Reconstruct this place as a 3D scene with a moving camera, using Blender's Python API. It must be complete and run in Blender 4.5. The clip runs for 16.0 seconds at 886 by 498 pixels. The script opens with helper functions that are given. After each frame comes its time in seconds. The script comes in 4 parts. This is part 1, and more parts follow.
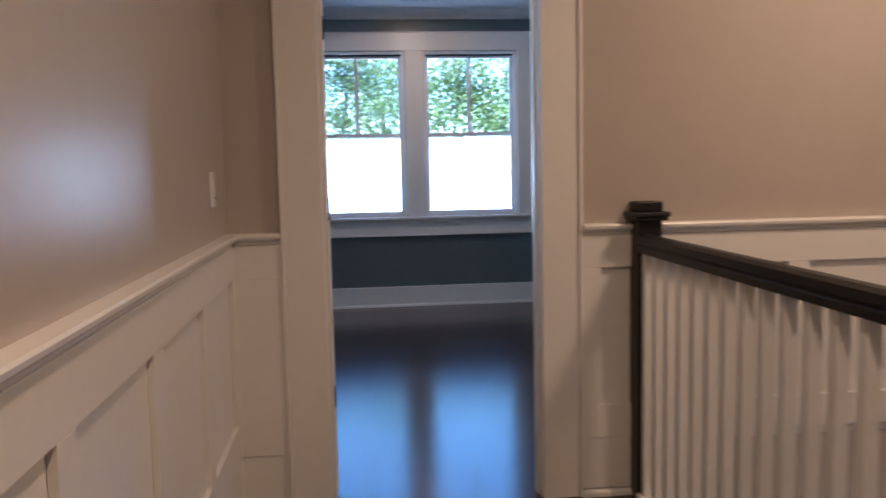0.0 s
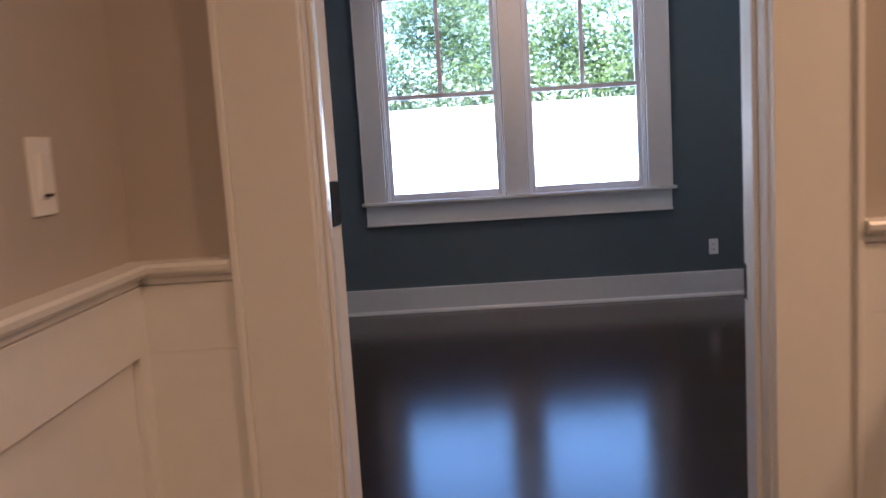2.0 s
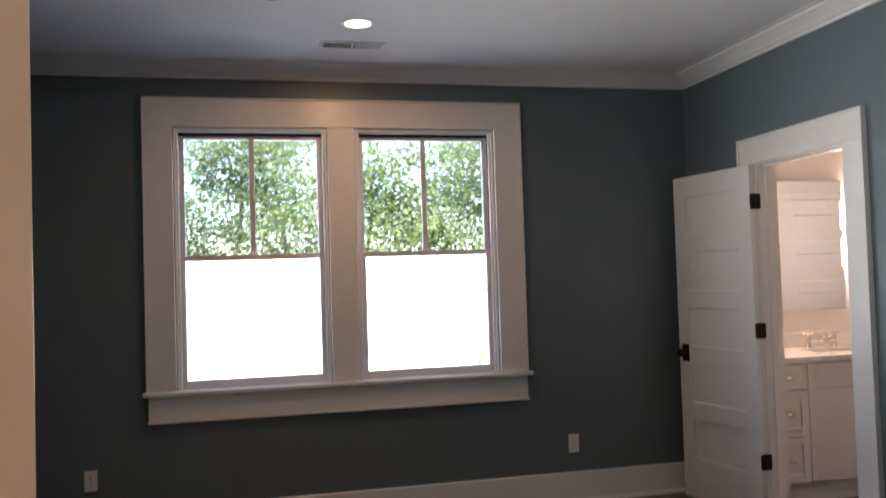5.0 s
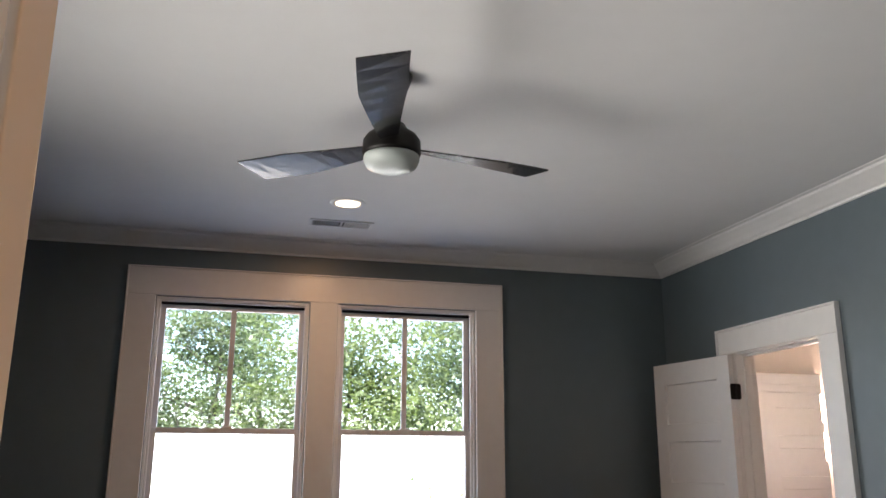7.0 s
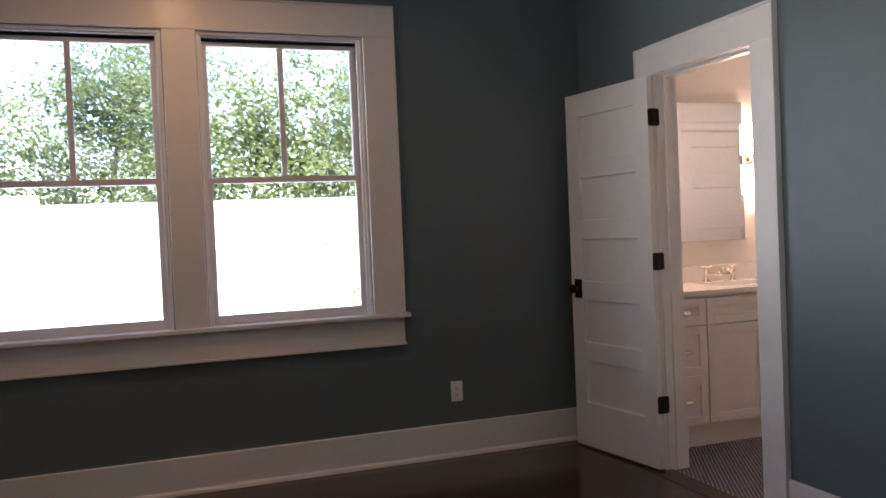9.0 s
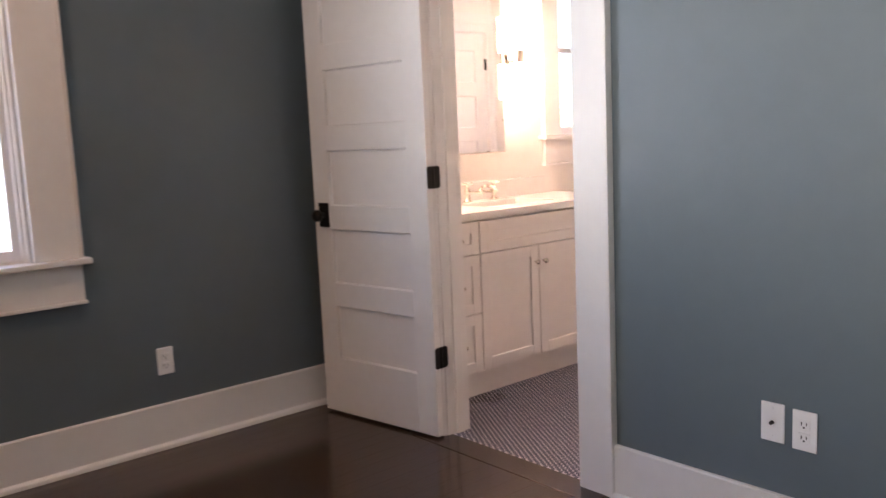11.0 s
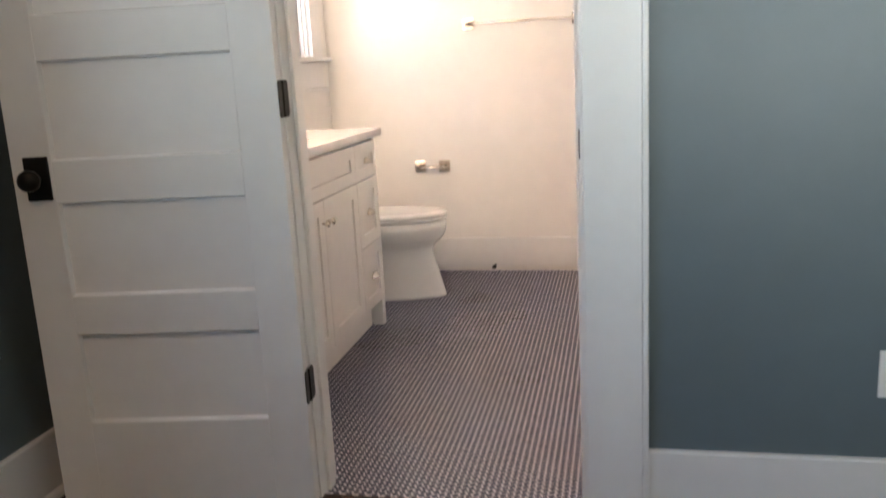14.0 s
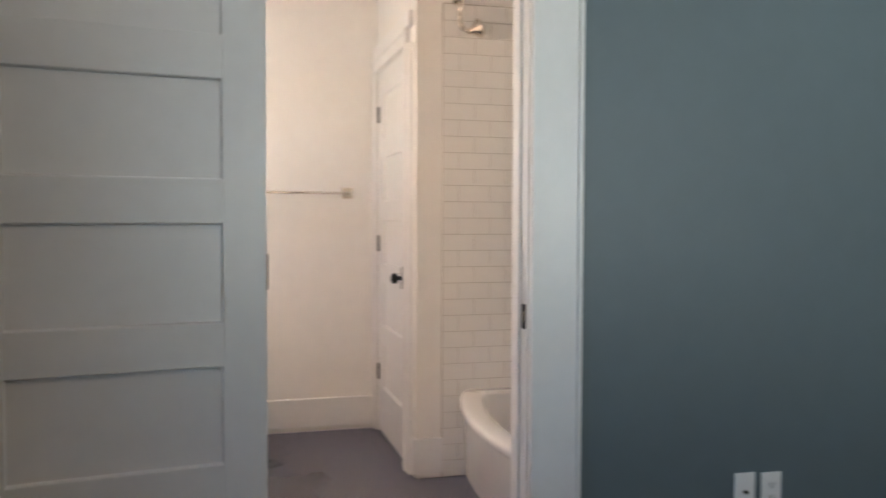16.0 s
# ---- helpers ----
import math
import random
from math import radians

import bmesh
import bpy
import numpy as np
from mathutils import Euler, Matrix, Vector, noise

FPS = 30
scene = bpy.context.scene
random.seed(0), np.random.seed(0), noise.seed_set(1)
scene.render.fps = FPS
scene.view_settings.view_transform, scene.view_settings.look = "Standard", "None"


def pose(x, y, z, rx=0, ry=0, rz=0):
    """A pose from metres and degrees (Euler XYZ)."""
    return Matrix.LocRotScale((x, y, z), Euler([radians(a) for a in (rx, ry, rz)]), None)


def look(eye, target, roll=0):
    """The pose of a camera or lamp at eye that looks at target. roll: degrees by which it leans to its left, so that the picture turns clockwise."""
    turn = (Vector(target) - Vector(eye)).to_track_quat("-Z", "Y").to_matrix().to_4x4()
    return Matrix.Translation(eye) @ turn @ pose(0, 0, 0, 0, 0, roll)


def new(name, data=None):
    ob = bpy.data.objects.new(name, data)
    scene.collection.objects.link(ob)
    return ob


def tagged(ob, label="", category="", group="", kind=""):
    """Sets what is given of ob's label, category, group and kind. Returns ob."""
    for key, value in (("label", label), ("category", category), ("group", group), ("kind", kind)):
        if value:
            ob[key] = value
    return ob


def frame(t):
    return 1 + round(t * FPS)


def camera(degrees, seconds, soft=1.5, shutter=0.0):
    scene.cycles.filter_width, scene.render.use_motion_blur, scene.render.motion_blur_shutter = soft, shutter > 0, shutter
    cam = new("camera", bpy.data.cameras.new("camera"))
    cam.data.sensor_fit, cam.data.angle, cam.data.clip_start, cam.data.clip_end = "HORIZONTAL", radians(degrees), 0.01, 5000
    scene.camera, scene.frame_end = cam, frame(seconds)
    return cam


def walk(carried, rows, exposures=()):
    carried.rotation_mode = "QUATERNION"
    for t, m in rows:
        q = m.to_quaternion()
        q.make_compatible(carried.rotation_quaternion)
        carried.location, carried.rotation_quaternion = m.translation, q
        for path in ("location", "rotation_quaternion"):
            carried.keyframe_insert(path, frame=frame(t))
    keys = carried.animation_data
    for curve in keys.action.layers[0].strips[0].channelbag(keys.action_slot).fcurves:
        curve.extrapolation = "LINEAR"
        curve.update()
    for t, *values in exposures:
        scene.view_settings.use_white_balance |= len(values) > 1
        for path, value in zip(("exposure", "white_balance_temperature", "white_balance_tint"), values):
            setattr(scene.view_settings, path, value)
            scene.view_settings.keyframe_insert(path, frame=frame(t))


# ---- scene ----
cam = camera(56.3, 16.0, soft=1.5, shutter=0.5)
PATH = [
    (0, (0.065, 0.275, 1.3), (0.272, 2.255, 1.104), -1.2),
    (0.5, (0.115, 0.632, 1.278), (0.154, 2.621, 1.071), -2.4),
    (1, (0.203, 1.027, 1.258), (0.197, 3.011, 1.008), -3.8),
    (1.5, (0.206, 1.434, 1.242), (0.148, 3.413, 0.962), -3.6),
    (2, (0.21, 1.867, 1.254), (0.16, 3.851, 1.002), -3.6),
    (2.5, (0.235, 2.246, 1.27), (0.188, 4.236, 1.075), -3.0),
    (3, (0.214, 2.547, 1.298), (0.222, 4.543, 1.158), -2.6),
    (3.5, (0.228, 2.771, 1.308), (0.293, 4.767, 1.208), -2.3),
    (4, (0.158, 2.914, 1.348), (0.374, 4.9, 1.252), -1.5),
    (4.5, (0.097, 3.005, 1.399), (0.490, 4.964, 1.357), -1.7),
    (5, (0.086, 3.024, 1.448), (0.54, 4.97, 1.518), -1.8),
    (5.2, (0.087, 3.034, 1.451), (0.551, 4.974, 1.583), -1.6),
    (7.3, (0.084, 3.013, 1.444), (0.576, 4.885, 1.949), 0.4),
    (7.5, (0.079, 3.047, 1.455), (0.599, 4.937, 1.86), 0.35),
    (8, (0.174, 3.135, 1.362), (0.792, 5.029, 1.532), -0.9),
    (8.5, (0.319, 3.344, 1.324), (0.985, 5.23, 1.348), -2.0),
    (9, (0.432, 3.587, 1.305), (1.106, 5.469, 1.256), -2.4),
    (9.5, (0.523, 3.849, 1.304), (1.329, 5.677, 1.209), -2.5),
    (10, (0.675, 4.102, 1.289), (1.661, 5.836, 1.145), -2.1),
    (10.2, (0.706, 4.203, 1.279), (1.745, 5.904, 1.113), -2.3),
    (12.3, (0.882, 5.544, 1.207), (2.529, 6.616, 0.83), -1.9),
    (12.5, (0.927, 5.658, 1.199), (2.602, 6.681, 0.815), -2.0),
    (13, (0.951, 5.919, 1.164), (2.713, 6.76, 0.731), -1.7),
    (13.2, (0.93, 6.037, 1.171), (2.738, 6.759, 0.713), -1.7),
    (13.5, (0.934, 6.18, 1.148), (2.791, 6.753, 0.676), -2.0),
    (14, (0.973, 6.426, 1.143), (2.882, 6.843, 0.716), -3.1),
    (14.4, (0.923, 6.647, 1.169), (2.889, 6.949, 0.962), -1.6),
    (14.5, (0.871, 6.695, 1.166), (2.847, 6.954, 0.999), -0.9),
    (15, (0.809, 6.929, 1.176), (2.807, 6.935, 1.092), 0.0),
    (15.2, (0.808, 7.025, 1.186), (2.806, 6.969, 1.11), 0.4),
    (15.5, (0.819, 7.147, 1.185), (2.809, 6.96, 1.122), -0.3),
    (15.6, (0.808, 7.185, 1.188), (2.793, 6.946, 1.126), 0.0),
    (16, (0.777, 7.339, 1.226), (2.707, 6.82, 1.151), 0.2),
]
EXPOSURE = [
    (0, 2.92, 4750, 10), (0.5, 2.9, 4850, 11), (1, 3.05, 5200, 13), (1.5, 2.95, 5300, 14), (2, 3.05, 5350, 17), (2.5, 2.95, 5200, 13), (3, 3.0, 6100, 17), (3.5, 3.0, 6300, 18), (4, 2.75, 6600, 18),
    (5, 2.7, 6700, 18), (7.5, 2.6, 6800, 18), (8.5, 2.45, 6800, 20), (9, 2.5, 6800, 22), (9.5, 2.85, 6850, 23), (10, 3.2, 6850, 24), (12.5, 3.85, 7100, 16), (13, 3.8, 6700, 10), (13.5, 3.7, 6600, 8),
    (14, 3.55, 6400, 7), (14.5, 3.2, 6200, 6), (15, 2.95, 6200, 6), (16, 2.85, 6200, 6),
]
walk(cam, [(t, look(eye, target, roll)) for t, eye, target, roll in PATH], EXPOSURE)

# ---- light ----
world = bpy.data.worlds.new("world")
scene.world = world
world.use_nodes = True
wn = world.node_tree.nodes
sky = wn.new("ShaderNodeTexSky")
sky.sky_type = "NISHITA"
sky.sun_disc = False
sky.sun_elevation = radians(52)
sky.sun_rotation = radians(200)
sky.dust_density, sky.ozone_density = 0.4, 4.0
world.node_tree.links.new(sky.outputs[0], wn["Background"].inputs[0])
wn["Background"].inputs[1].default_value = 0.15

sun = new("sun", bpy.data.lights.new("sun", "SUN"))
sun.data.energy, sun.data.angle, sun.data.color = 5.0, radians(0.5), (1.0, 0.97, 0.93)
sun.matrix_basis = look((0, 0, 0), (0.3, 1.0, -1.3))

WARM = (1.0, 0.57, 0.27)


def lamp_or_fill(x, y, z, watts, size, color=WARM):
    ob = new("can_or_fill", bpy.data.lights.new("can_or_fill", "AREA"))
    ob.data.shape, ob.data.size, ob.data.energy, ob.data.color = "DISK", size, watts, color
    ob.matrix_basis = pose(x, y, z)
    return ob


lamp_or_fill(0.45, 0.7, 2.70, 3.3, 0.15)
# fill added to brighten the stairwell side; it has no fixture
lamp_or_fill(2.0, 2.3, 2.70, 4.0, 0.3)
lamp_or_fill(0.64, 7.13, 2.72, 1.3, 0.12)

# added fill lamp, standing in for daylight on the west side, behind the walker
west = new("west_fill_light", bpy.data.lights.new("west_fill_light", "AREA"))
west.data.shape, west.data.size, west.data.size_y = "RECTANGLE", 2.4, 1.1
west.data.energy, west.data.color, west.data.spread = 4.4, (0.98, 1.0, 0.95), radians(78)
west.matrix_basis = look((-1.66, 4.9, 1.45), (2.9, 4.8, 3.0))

# ---- materials ----
MATS = {}


def mat(name, color, rough=0.5, metal=0.0, var=0.06, scale=6.0, bump=0.0, bscale=120.0, spec=0.5, emit=None, stretch=None, random_tint=0.0, coat=0.0):
    """A painted or grained surface: colour varied at two scales, with fine relief."""
    m = bpy.data.materials.new(name)
    m.use_nodes = True
    nt = m.node_tree
    n, l = nt.nodes, nt.links
    b = n["Principled BSDF"]
    b.inputs["Roughness"].default_value = rough
    b.inputs["Metallic"].default_value = metal
    b.inputs["Specular IOR Level"].default_value = spec
    b.inputs["Coat Weight"].default_value = coat
    tc = n.new("ShaderNodeTexCoord")
    src = tc.outputs["Object"]
    if stretch:
        mp = n.new("ShaderNodeMapping")
        mp.inputs["Scale"].default_value = stretch
        l.new(src, mp.inputs["Vector"])
        src = mp.outputs["Vector"]
    big = n.new("ShaderNodeTexNoise")
    big.inputs["Scale"].default_value, big.inputs["Detail"].default_value = scale * 0.25, 4
    fine = n.new("ShaderNodeTexNoise")
    fine.inputs["Scale"].default_value, fine.inputs["Detail"].default_value = scale * 4, 6
    l.new(src, big.inputs["Vector"]), l.new(src, fine.inputs["Vector"])
    add = n.new("ShaderNodeMath")
    add.operation = "ADD"
    l.new(big.outputs["Fac"], add.inputs[0]), l.new(fine.outputs["Fac"], add.inputs[1])
    fac = add.outputs[0]
    if random_tint:
        info = n.new("ShaderNodeObjectInfo")
        isl = n.new("ShaderNodeNewGeometry")
        mul = n.new("ShaderNodeMath")
        mul.operation = "MULTIPLY_ADD"
        mul.inputs[1].default_value = random_tint
        s2 = n.new("ShaderNodeMath")
        s2.operation = "ADD"
        l.new(info.outputs["Random"], s2.inputs[0]), l.new(isl.outputs["Random Per Island"], s2.inputs[1])
        l.new(s2.outputs[0], mul.inputs[0]), l.new(fac, mul.inputs[2])
        fac = mul.outputs[0]
    ramp = n.new("ShaderNodeMapRange")
    ramp.inputs["From Min"].default_value, ramp.inputs["From Max"].default_value = 0.6, 1.4 + 2 * random_tint
    l.new(fac, ramp.inputs["Value"])
    mix = n.new("ShaderNodeMix")
    mix.data_type = "RGBA"
    mix.inputs["A"].default_value = (*[c * (1 - var) for c in color], 1)
    mix.inputs["B"].default_value = (*[min(1, c * (1 + var)) for c in color], 1)
    l.new(ramp.outputs[0], mix.inputs["Factor"])
    l.new(mix.outputs["Result"], b.inputs["Base Color"])
    rr = n.new("ShaderNodeMapRange")
    rr.inputs["To Min"].default_value, rr.inputs["To Max"].default_value = max(0.02, rough * 0.88), min(1, rough * 1.12)
    l.new(big.outputs["Fac"], rr.inputs["Value"]), l.new(rr.outputs[0], b.inputs["Roughness"])
    if bump:
        bn = n.new("ShaderNodeTexNoise")
        bn.inputs["Scale"].default_value, bn.inputs["Detail"].default_value = bscale, 3
        l.new(src, bn.inputs["Vector"])
        bp = n.new("ShaderNodeBump")
        bp.inputs["Strength"].default_value, bp.inputs["Distance"].default_value = bump, 0.002
        l.new(bn.outputs["Fac"], bp.inputs["Height"]), l.new(bp.outputs[0], b.inputs["Normal"])
    if emit:
        b.inputs["Emission Color"].default_value = (*emit[0], 1)
        b.inputs["Emission Strength"].default_value = emit[1]
    MATS[name] = m
    return m


BLUE = mat("blue_grey_wall_paint", (0.119, 0.155, 0.173), 0.40, var=0.05, scale=3, bump=0.12, bscale=260)
GREIGE = mat("greige_wall_paint", (0.47, 0.425, 0.385), 0.30, var=0.04, scale=3, bump=0.12, bscale=260, spec=0.75)
BATHW = mat("white_bath_paint", (0.80, 0.78, 0.74), 0.5, var=0.03, scale=3, bump=0.10, bscale=260)
CEIL = mat("white_ceiling_paint", (0.78, 0.78, 0.77), 0.9, var=0.02, scale=2, bump=0.15, bscale=200)
TRIM = mat("white_trim_paint", (0.78, 0.77, 0.75), 0.32, var=0.03, scale=5, bump=0.06, bscale=90)
SASH = mat("white_sash_vinyl", (0.70, 0.69, 0.70), 0.4, var=0.03)
BLACK = mat("black_bronze_metal", (0.012, 0.011, 0.010), 0.42, metal=0.6, var=0.2, scale=20)
DARKW = mat("black_stained_wood", (0.006, 0.005, 0.005), 0.48, var=0.3, scale=8, bump=0.1, stretch=(1, 1, 8))
CHROME = mat("polished_nickel", (0.72, 0.66, 0.58), 0.12, metal=1.0, var=0.03)
PLASTIC = mat("white_plastic", (0.80, 0.80, 0.79), 0.35, var=0.02)
SLOT = mat("dark_slot", (0.02, 0.02, 0.02), 0.6, var=0.1)
PORC = mat("white_porcelain", (0.82, 0.81, 0.79), 0.20, var=0.02, coat=0.3)
STONE = mat("veined_quartz", (0.80, 0.78, 0.75), 0.18, var=0.10, scale=3, stretch=(1, 2.5, 1))
CAB = mat("white_cabinet_paint", (0.76, 0.74, 0.71), 0.35, var=0.03, scale=5, bump=0.05)
TILEW = mat("white_glazed_tile", (0.80, 0.78, 0.74), 0.12, var=0.04, scale=4, random_tint=0.3, coat=0.3)
GROUT = mat("grey_grout", (0.50, 0.46, 0.40), 0.9, var=0.1, scale=20)
TILED = mat("dark_blue_mosaic", (0.026, 0.029, 0.062), 0.28, var=0.35, scale=6, random_tint=0.5)
GROUTF = mat("pale_floor_grout", (0.68, 0.65, 0.70), 0.85, var=0.1, scale=20)
FLOORW = mat("dark_walnut_boards", (0.046, 0.024, 0.014), 0.17, var=0.45, scale=7, bump=0.10, bscale=30, stretch=(0.5, 6, 6), random_tint=0.5, spec=0.65)
THRESH = mat("dark_walnut_threshold", (0.050, 0.027, 0.016), 0.24, var=0.5, scale=7, bump=0.10, bscale=30, stretch=(6, 0.5, 6), spec=0.5)
FLOORB = mat("dark_board_bed", (0.012, 0.008, 0.006), 0.6, var=0.2)
FANB = mat("fan_blade_black", (0.02, 0.02, 0.022), 0.22, var=0.2, coat=0.4)
GLOBE = mat("frosted_lens", (0.48, 0.53, 0.50), 0.4, var=0.02)
CANEM = mat("lit_lens", (0.9, 0.85, 0.8), 0.4, emit=((1.0, 0.80, 0.55), 0.9))
SHADEM = mat("lit_glass_shade", (0.9, 0.85, 0.8), 0.4, emit=((1.0, 0.71, 0.54), 5.8))
FENCE = mat("white_fence_paint", (0.82, 0.82, 0.80), 0.6, var=0.03, scale=2)
GRASS = mat("pale_concrete", (0.58, 0.56, 0.52), 0.95, var=0.3, scale=1.5)
BARK = mat("grey_bark", (0.16, 0.14, 0.12), 0.9, var=0.35, scale=6, bump=0.6, bscale=12)
SIDING = mat("white_siding", (0.70, 0.70, 0.68), 0.7, var=0.04)
# jamb liner painted near black, to draw the shade round the sashes
SHADE_TRACK = mat("shade_dark_track", (0.018, 0.017, 0.018), 0.7, var=0.1)


def leaf_mat(name, color):
    m = mat(name, color, 0.45, var=0.45, scale=1.2, random_tint=0.8)
    nt = m.node_tree
    b = nt.nodes["Principled BSDF"]
    tr = nt.nodes.new("ShaderNodeBsdfTranslucent")
    tr.inputs["Color"].default_value = (color[0] * 1.6, color[1] * 1.7, color[2] * 0.9, 1)
    mx = nt.nodes.new("ShaderNodeMixShader")
    mx.inputs[0].default_value = 0.45
    nt.links.new(b.outputs[0], mx.inputs[1]), nt.links.new(tr.outputs[0], mx.inputs[2])
    nt.links.new(mx.outputs[0], nt.nodes["Material Output"].inputs[0])
    return m


LEAF = leaf_mat("green_leaf", (0.130, 0.165, 0.080))
LEAF2 = leaf_mat("blue_green_leaf", (0.112, 0.150, 0.092))


def glass_mat():
    m = bpy.data.materials.new("window_glass")
    m.use_nodes = True
    nt = m.node_tree
    tr, gl, mx = (nt.nodes.new(k) for k in ("ShaderNodeBsdfTransparent", "ShaderNodeBsdfGlossy", "ShaderNodeMixShader"))
    gl.inputs["Roughness"].default_value = 0.02
    tr.inputs["Color"].default_value = (0.95, 0.97, 0.96, 1)
    mx.inputs[0].default_value = 0.05
    nt.links.new(tr.outputs[0], mx.inputs[1]), nt.links.new(gl.outputs[0], mx.inputs[2])
    nt.links.new(mx.outputs[0], nt.nodes["Material Output"].inputs[0])
    return m


def mirror_mat():
    m = bpy.data.materials.new("mirror_silver")
    m.use_nodes = True
    b = m.node_tree.nodes["Principled BSDF"]
    b.inputs["Base Color"].default_value = (0.90, 0.90, 0.89, 1)
    b.inputs["Metallic"].default_value, b.inputs["Roughness"].default_value = 1.0, 0.015
    return m


GLASS, MIRROR = glass_mat(), mirror_mat()

# ---- builders ----


def box(bm, x0, x1, y0, y1, z0, z1, bevel=0.0, m=None):
    r = bmesh.ops.create_cube(bm, size=1.0)["verts"]
    for v in r:
        v.co = Vector((x0 + (v.co.x + 0.5) * (x1 - x0), y0 + (v.co.y + 0.5) * (y1 - y0), z0 + (v.co.z + 0.5) * (z1 - z0)))
    if bevel:
        es = list({e for v in r for e in v.link_edges})
        out = bmesh.ops.bevel(bm, geom=es, offset=bevel, segments=2, affect="EDGES", profile=0.5)
        r = list({v for f in out["faces"] for v in f.verts} | {v for v in r if v.is_valid})
    if m is not None:
        bmesh.ops.transform(bm, matrix=m, verts=[v for v in r if v.is_valid])
    return bm


def boxes(*specs, bevel=0.0):
    bm = bmesh.new()
    for s in specs:
        box(bm, *s, bevel=bevel)
    return bm


def rod(bm, p, q, r1, r2=None, seg=12):
    p, q = Vector(p), Vector(q)
    d = q - p
    m = Matrix.Translation((p + q) / 2) @ d.to_track_quat("Z", "Y").to_matrix().to_4x4()
    bmesh.ops.create_cone(bm, cap_ends=True, segments=seg, radius1=r1, radius2=r1 if r2 is None else r2, depth=d.length, matrix=m)
    return bm


def tube(pts, r, seg=10):
    bm = bmesh.new()
    for a, b in zip(pts, pts[1:]):
        rod(bm, a, b, r, seg=seg)
    for p in pts[1:-1]:
        bmesh.ops.create_uvsphere(bm, u_segments=seg, v_segments=6, radius=r, matrix=Matrix.Translation(p))
    return bm


def lathe(profile, centre=(0, 0, 0), seg=24, m=None):
    """Turned shape round z: profile of (radius, height)."""
    bm = bmesh.new()
    rings = []
    for r, z in profile:
        rings.append([bm.verts.new((r * math.cos(2 * math.pi * i / seg), r * math.sin(2 * math.pi * i / seg), z)) for i in range(seg)])
    for a, b in zip(rings, rings[1:]):
        for i in range(seg):
            bm.faces.new((a[i], a[(i + 1) % seg], b[(i + 1) % seg], b[i]))
    bm.faces.new(list(reversed(rings[0])))
    bm.faces.new(rings[-1])
    if m is not None:
        bmesh.ops.transform(bm, matrix=m, verts=bm.verts)
    bmesh.ops.translate(bm, vec=Vector(centre), verts=bm.verts)
    return bm


def loft(rings, cap=True):
    bm = bmesh.new()
    rs = [[bm.verts.new(p) for p in ring] for ring in rings]
    n = len(rs[0])
    for a, b in zip(rs, rs[1:]):
        for i in range(n):
            bm.faces.new((a[i], a[(i + 1) % n], b[(i + 1) % n], b[i]))
    if cap:
        bm.faces.new(list(reversed(rs[0])))
        bm.faces.new(rs[-1])
    bmesh.ops.recalc_face_normals(bm, faces=bm.faces)
    return bm


def extrude_profile(profile, a, b, out, up=(0, 0, 1)):
    """A moulding from a to b; profile points are (along out, along up)."""
    a, b, out, up = Vector(a), Vector(b), Vector(out), Vector(up)
    bm = bmesh.new()
    r0 = [bm.verts.new(a + out * u + up * v) for u, v in profile]
    r1 = [bm.verts.new(b + out * u + up * v) for u, v in profile]
    n = len(profile)
    for i in range(n):
        bm.faces.new((r0[i], r0[(i + 1) % n], r1[(i + 1) % n], r1[i]))
    bm.faces.new(list(reversed(r0)))
    bm.faces.new(r1)
    bmesh.ops.recalc_face_normals(bm, faces=bm.faces)
    return bm


def mesh_ob(name, bm, material, smooth=False):
    me = bpy.data.meshes.new(name)
    bmesh.ops.recalc_face_normals(bm, faces=bm.faces)
    bm.to_mesh(me)
    bm.free()
    me.materials.append(material)
    if smooth:
        for p in me.polygons:
            p.use_smooth = True
    return new(name, me)


def part(name, bm, material, parent, label="", smooth=False):
    ob = mesh_ob(name, bm, material, smooth)
    ob.parent = parent
    if label:
        ob["label"] = label
    return ob


def thing(name, at, label, category, group="", kind="", turn=0):
    ob = new(name)
    ob.empty_display_size = 0.1
    ob.matrix_basis = pose(*at, 0, 0, turn)
    return tagged(ob, label, category, group, kind)


def solid(name, bm, material, label, category, kind="structure", smooth=False):
    return tagged(mesh_ob(name, bm, material, smooth), label, category, "", kind)


def wall_with_holes(axis, face, back, a0, a1, z0, z1, holes):
    """Boxes of a wall across an axis ('x' or 'y'), with openings (a, b, low, high) cut through it."""
    bm = bmesh.new()
    lo, hi = min(face, back), max(face, back)

    def piece(p, q, r, s):
        if q - p > 1e-4 and s - r > 1e-4:
            if axis == "y":
                box(bm, p, q, lo, hi, r, s)
            else:
                box(bm, lo, hi, p, q, r, s)

    at = a0
    for a, b, low, high in sorted(holes):
        piece(at, a, z0, z1)
        piece(a, b, z0, low)
        piece(a, b, high, z1)
        at = b
    piece(at, a1, z0, z1)
    return bm


# ---- plan ----
H = 2.743                      # ceiling
XL, XR, YS, YN = -1.64, 2.94, 3.49, 8.03      # bedroom
HX0, HY0, HY1 = -0.405, -1.6, 3.37             # hall
BX0, BX1, CY, CX, TY = 3.06, 5.53, 6.46, 4.53, 5.45   # bath
DX0, DX1, DH = -0.05, 0.76, 2.045             # bedroom doorway
BY0, BY1 = 6.515, 7.235                       # bath doorway
WIN = [(-0.335, 0.549), (0.723, 1.596)]       # window openings
WZ0, WZ1 = 0.848, 2.370
BWX0, BWX1, BWZ0, BWZ1 = 4.60, 5.24, 1.235, 2.25
